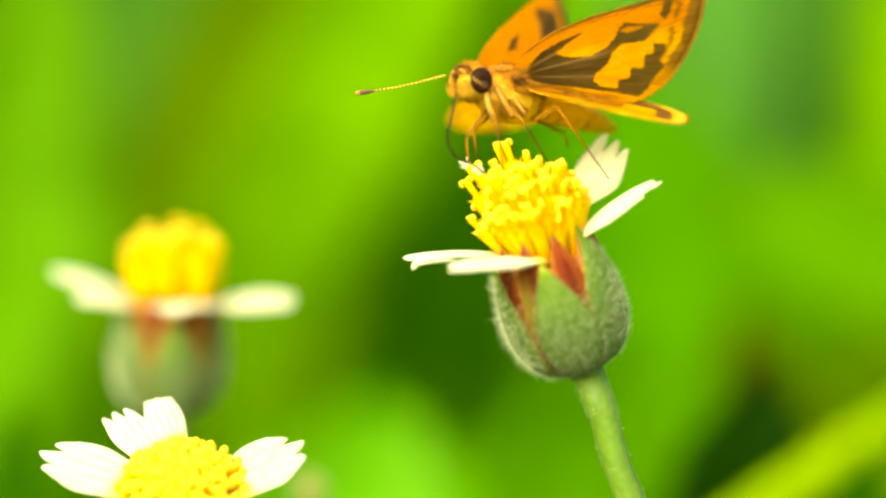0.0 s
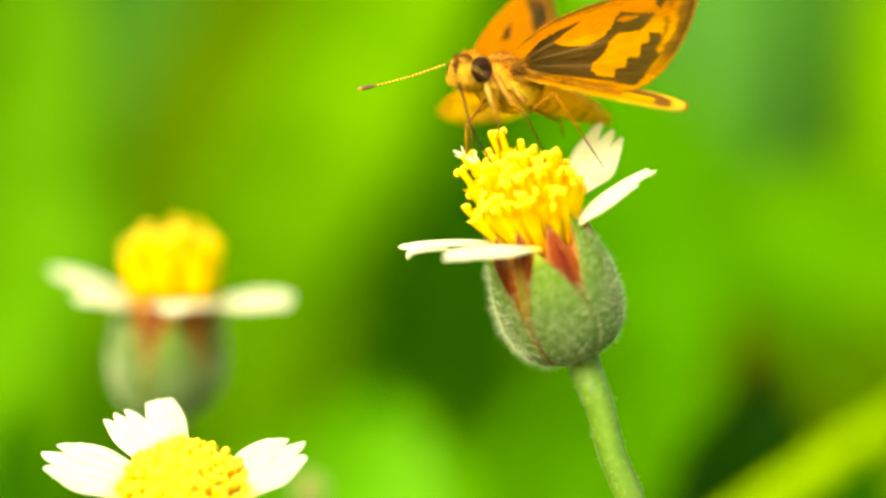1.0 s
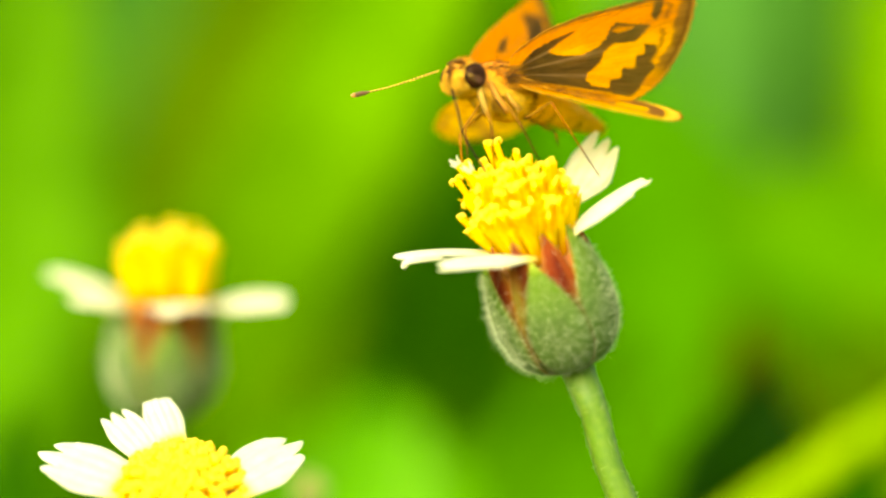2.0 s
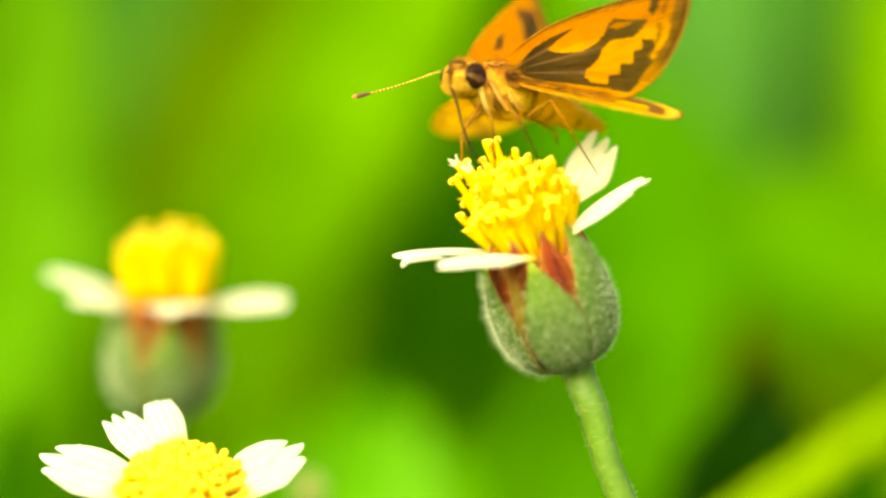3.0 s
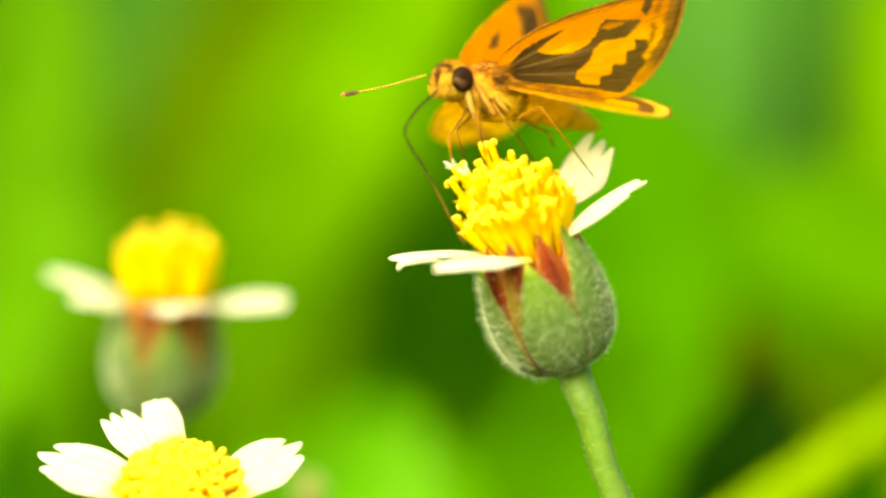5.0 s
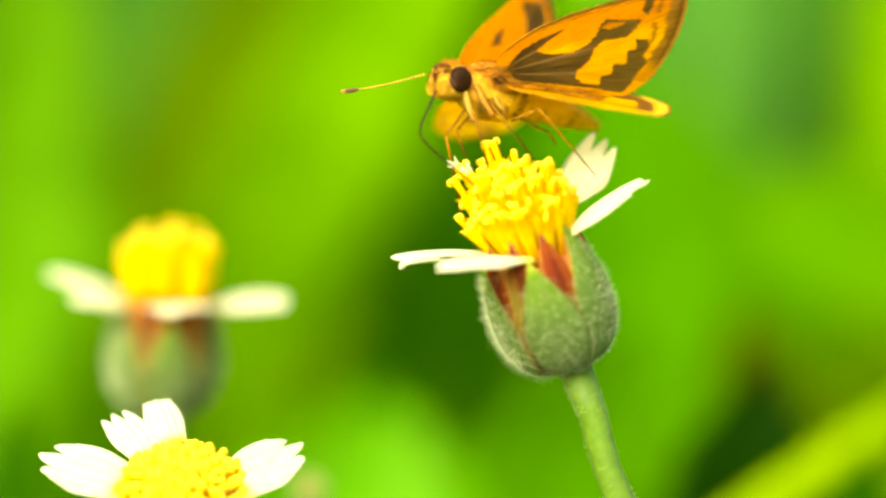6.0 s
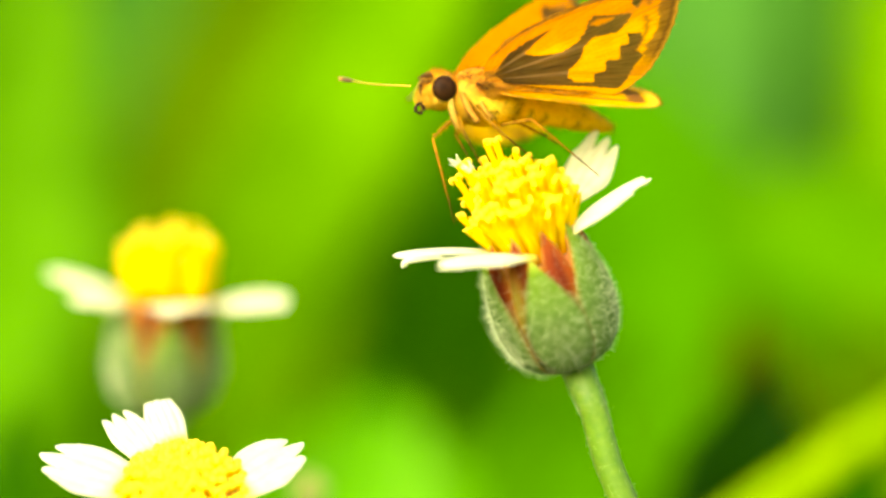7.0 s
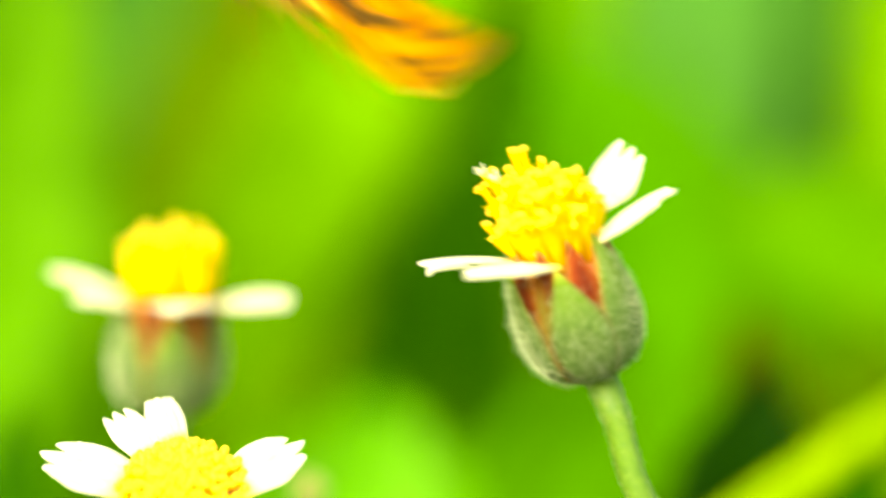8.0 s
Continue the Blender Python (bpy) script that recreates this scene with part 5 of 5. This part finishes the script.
ANTENNA_NEAR_TRACK = [(0, (2.57, -6.00, 9.32)), (0.5, (2.86, -6.00, 9.94)), (1, (2.57, -6.00, 9.94)), (1.5, (2.57, -6.00, 9.78)), (1.7, (2.27, -6.00, 9.68)), (2.8, (2.07, -6.00, 9.58)), (3, (2.21, -6.00, 9.68)), (3.5, (2.37, -6.00, 10.04)), (4, (2.17, -6.00, 9.88)), (4.5, (1.51, -6.00, 9.45)), (4.7, (1.38, -6.00, 9.45)),
                      (5.8, (0.72, -6.00, 9.52)), (6, (0.59, -6.00, 9.45)), (6.5, (-0.66, -5.68, 9.05)), (6.6, (-0.79, -5.62, 8.96)), (6.8, (-1.45, -5.49, 8.76)), (7, (-2.04, -5.37, 8.56)), (7.5, (-2.70, -5.05, 8.33)), (7.9, (-5.00, -4.80, 7.51))]
# the far front foot feels its way down the flower's side
FOOT_TRACK = [(0, (1.83, 0.8, 1.90)), (0.5, (1.70, 0.8, 2.20)), (1.0, (1.53, 0.8, 2.58)), (1.5, (1.53, 0.8, 2.20)), (3.0, (1.22, 0.8, 2.07)), (4.7, (0.95, 0.8, 1.97)), (6.2, (1.05, 0.8, 2.07)), (6.3, (0.44, -1.2, 2.30)), (6.5, (0.43, -1.4, 1.97)), (7.0, (0.70, -1.4, 1.44)), (7.9, (0.64, -1.4, 1.77))]
# the proboscis, from the face to its tip
PROBOSCIS = [
    (0.0, [(0.80, -2.4, 9.13), (0.43, -2.8, 7.48), (0.30, -2.8, 6.26), (0.80, -2.4, 5.41), (1.93, -1.8, 4.90), (3.21, -1.2, 3.71)]),
    (0.5, [(1.13, -2.4, 9.79), (1.23, -2.6, 7.92), (1.39, -2.4, 6.41), (2.94, -1.6, 4.64), (3.89, -1, 3.05)]),
    (1.0, [(0.93, -2.4, 9.73), (1.26, -2.6, 8.65), (1.66, -2.4, 7.17), (2.74, -1.6, 5.31), (3.72, -1, 3.55)]),
    (1.5, [(0.93, -2.4, 9.39), (1.09, -2.6, 8.32), (1.33, -2.4, 6.84), (2.67, -1.6, 4.74), (3.62, -1, 3.22)]),
    (1.7, [(0.60, -2.4, 9.33), (0.80, -2.6, 8.32), (1.13, -2.4, 6.67), (2.47, -1.6, 4.71), (3.42, -1, 3.22)]),
    (2.8, [(0.43, -2.4, 9.39), (0.80, -2.6, 8.65), (1.33, -2.4, 6.71), (2.34, -1.6, 4.81), (3.28, -1, 3.38)]),
    (3.0, [(0.50, -2.4, 9.39), (0.80, -2.6, 8.65), (1.33, -2.4, 6.71), (2.34, -1.6, 4.81), (3.28, -1, 3.38)]),
    (3.5, [(0.56, -2.4, 9.79), (-0.40, -3, 8.23), (-0.40, -3, 7.04), (0.46, -2.6, 6.07), (1.60, -2, 5.23), (2.74, -1.2, 3.71)]),
    (4.0, [(0.40, -2.4, 9.79), (0.63, -2.7, 8.88), (0.73, -2.6, 7.13), (2.33, -1.8, 4.50), (3.22, -1, 3.05)]),
    (4.5, [(-0.37, -2.4, 9.23), (-1.62, -3.4, 9.26), (-2.34, -3.4, 8.47), (-1.98, -3.2, 7.63), (-1.06, -3, 6.94), (0.37, -2.4, 5.81), (1.37, -1.6, 4.71)]),
    (4.7, [(-0.40, -2.4, 9.23), (-1.72, -3.2, 8.42), (-2.37, -3.4, 7.45), (-1.91, -3.2, 6.24), (-0.89, -3, 3.80), (0.43, -3, 0.63)]),
    (5.8, [(-0.40, -2.4, 9.26), (-0.83, -2.8, 8.31), (-1.45, -3, 7.08), (-1.29, -3, 6.35), (-0.50, -2.6, 5.57), (0.40, -2.2, 4.95), (1.54, -1.4, 4.04)]),
    (6.0, [(-0.43, -2.4, 9.26), (-0.79, -2.8, 8.31), (-1.32, -3, 6.98), (-1.06, -3, 6.25), (-0.27, -2.6, 5.54), (0.53, -2.2, 4.89), (1.60, -1.4, 3.98)]),
    (6.2, [(-0.60, -2.4, 9.28), (-1.0, -2.8, 8.31), (-1.5, -3, 6.98), (-1.2, -3, 6.25), (-0.35, -2.6, 5.54), (0.53, -2.2, 4.89), (1.60, -1.4, 3.98)]),
    (6.3, [(-0.98, -2.4, 9.48), (-2.56, -3.0, 8.37), (-2.67, -3.1, 7.42), (-1.62, -3, 6.48), (0.27, -2.4, 5.23), (1.10, -1.8, 4.0)]),
    (6.5, [(-1.13, -2.4, 9.33), (-2.58, -3.2, 9.01), (-3.13, -3.3, 8.28), (-2.71, -3.2, 7.43), (-1.52, -3, 6.38), (0.13, -2.4, 5.01), (1.03, -1.8, 4.03)]),
    (6.6, [(-1.13, -2.4, 9.33), (-3.04, -3.2, 8.29), (-3.50, -3.3, 7.56), (-3.04, -3.2, 6.47), (-1.52, -3, 3.84), (0.60, -3, 0.63)]),
    (6.7, [(-1.45, -2.4, 9.25), (-3.17, -3, 9.30), (-4.05, -3.1, 8.57), (-3.91, -3.1, 7.49), (-2.87, -3, 6.48), (-1.42, -3, 6.68), (-0.60, -3, 7.4), (-0.70, -3, 8.2)]),
]


def body_pose(t):
    for row in BODY:
        if row[0] == t:
            m = turn(row[1])
            m.translation = (PIVOT + Vector(row[2]) + LIFT) * MM
            return m


def between(track, t):
    return Vector([float(np.interp(t, [r[0] for r in track], [r[1][k] for r in track])) for k in range(3)])


def into_body(t, p):
    """A place in the world (mm over LIFT) in the butterfly's space at t, in mm."""
    return body_pose(t).inverted() @ ((Vector(p) + LIFT) * MM) / MM


def coil(t):
    """The rolled-up proboscis under the face, in the butterfly's space."""
    open_up = table(t, [(6.8, 0.75), (7.0, 0.32), (7.2, 0.34), (7.5, 0.78), (7.9, 1.15)])
    start = HEAD + HEAD_F * 0.75 - HEAD_U * 0.55
    mid = start + HEAD_F * (0.35 + open_up) - HEAD_U * (0.25 + 0.5 * open_up)
    pts, a, p = [start], 1.9, start.copy()
    for k in range(LINKS):
        r = open_up * (1 - 0.006 * k)
        a += LINK / max(r, 0.25)
        pts.append(mid + (HEAD_F * -math.cos(a - 1.9 + 0.6) + HEAD_U * math.sin(a - 1.9 + 0.6)) * r)
    return pts


def sway(ob, rows):
    base, height = ob.location.copy(), -GROUND
    walk(ob, [(t, Matrix.Translation(base + Vector((0, 0, dz * MM))) @ Matrix.Rotation(math.atan2(dx, height), 4, "Y")) for t, dx, dz in rows])


def follow(ob, root, tip, track, last=Matrix(), level=0.0):
    """Turn a part about its root so that its tip keeps to the track; level takes out the body's own roll."""
    root, d0 = Vector(root), (Vector(tip) - Vector(root)).normalized()
    rows = []
    for t in TIMES:
        d1 = (into_body(t, between(track, t)) - root).normalized()
        roll = level * next(row[1][0] for row in BODY if row[0] == t)
        rows.append((t, Matrix.Translation(root * MM) @ d0.rotation_difference(d1).to_matrix().to_4x4() @ Matrix.Rotation(radians(-roll), 4, d0)))
    walk(ob, rows + [(8.0, rows[-1][1] @ last)])


def flap(ob, axis, rows):
    """A wing that turns about its root: seconds, degrees."""
    at = Matrix.Translation(ob.location.copy())
    walk(ob, [(t, at @ Matrix.Rotation(radians(deg), 4, axis)) for t, deg in rows])


def step(limb, place):
    femur, shin, root, a, b = limb
    rows, low = [], []
    for t in TIMES:
        foot = into_body(t, place(t))
        d = foot - root
        reach = min(d.length, (a + b) * 0.999)
        x = d.normalized()
        along = (a * a - b * b + reach * reach) / (2 * reach)
        out = math.sqrt(max(0, a * a - along * along))
        pole = limb_pole[femur.name]
        pole = (pole - x * pole.dot(x)).normalized()
        knee = root + x * along + pole * out
        m = aim(root, knee)
        rows.append((t, m))
        low.append((t, m.inverted() @ aim(knee, root + x * reach)))
    walk(femur, rows + [(8.0, rows[-1][1])])
    walk(shin, low + [(8.0, low[-1][1])])


limb_pole = {}
for limb, (r0, k0, f0) in zip(legs, LEGS):
    r0, k0, f0 = Vector(r0), Vector(k0), Vector(f0)
    x0 = (f0 - r0).normalized()
    limb_pole[limb[0].name] = ((k0 - r0) - x0 * (k0 - r0).dot(x0)).normalized()


def motions():
    sway(flower, SWAY)
    sway(flower_behind, SWAY_BEHIND)
    sway(flower_front, SWAY_FRONT)
    walk(butterfly, [(row[0], body_pose(row[0])) for row in BODY])
    follow(hind_near, HIND_ROOT - PIVOT, Vector(HIND_TIP) - PIVOT, HIND_TRACK, Matrix.Rotation(radians(12), 4, "Y"), 0.8)
    follow(abdomen, ABDOMEN_ROOT, ABDOMEN_TIP, ABDOMEN_TRACK)
    follow(antenna_far, Vector(ANT_ROOT) - PIVOT, Vector(ANT_TIP) - PIVOT, ANTENNA_TRACK)
    follow(antenna_near, antenna_near.location / MM, Vector(NEAR_TIP) - PIVOT, ANTENNA_NEAR_TRACK)
    side = Vector((0, 1, 0))
    flap(fore_near, side, [(0, 0), (7.9, 0), (8.0, 22)])
    flap(fore_far, side, [(0, 10), (1.7, 9), (4.0, 8.6), (4.7, 9), (5.8, 10), (6.5, 11.5), (7.0, 14), (7.5, 17), (7.9, 20), (8.0, -10)])
    flap(hind_far, BODY_F, [(0, 0), (4.0, 0), (4.7, 5), (6.0, 7), (7.0, 8), (7.9, 9), (8.0, 30)])
    for k, limb in enumerate(legs):
        foot0 = Vector(LEGS[k][2])
        if k == 1:
            step(limb, lambda t: between(FOOT_TRACK, t))
        else:
            step(limb, lambda t: foot0 + Vector((table(t, [(r[0], r[1]) for r in SWAY]), 0, table(t, [(r[0], r[2]) for r in SWAY]))))
    rows = [[] for _ in range(LINKS)]
    for t in TIMES:
        given = [line for s, line in PROBOSCIS if s == t]
        if given:
            line = bend([into_body(t, p) for p in given[0]], 60)
            run, nodes, k = 0.0, [line[0]], 0
            pts = line + [line[-1] + (line[-1] - line[-4]).normalized() * 0.2 * i for i in range(1, 90)]
            for p in pts[1:]:
                if (p - nodes[-1]).length >= LINK and len(nodes) <= LINKS:
                    nodes.append(nodes[-1] + (p - nodes[-1]).normalized() * LINK)
        else:
            nodes = coil(t)
        for k in range(LINKS):
            rows[k].append((t, aim(nodes[k], nodes[k + 1])))
    for link, r in zip(links, rows):
        walk(link, r + [(8.0, r[-1][1])])


motions()
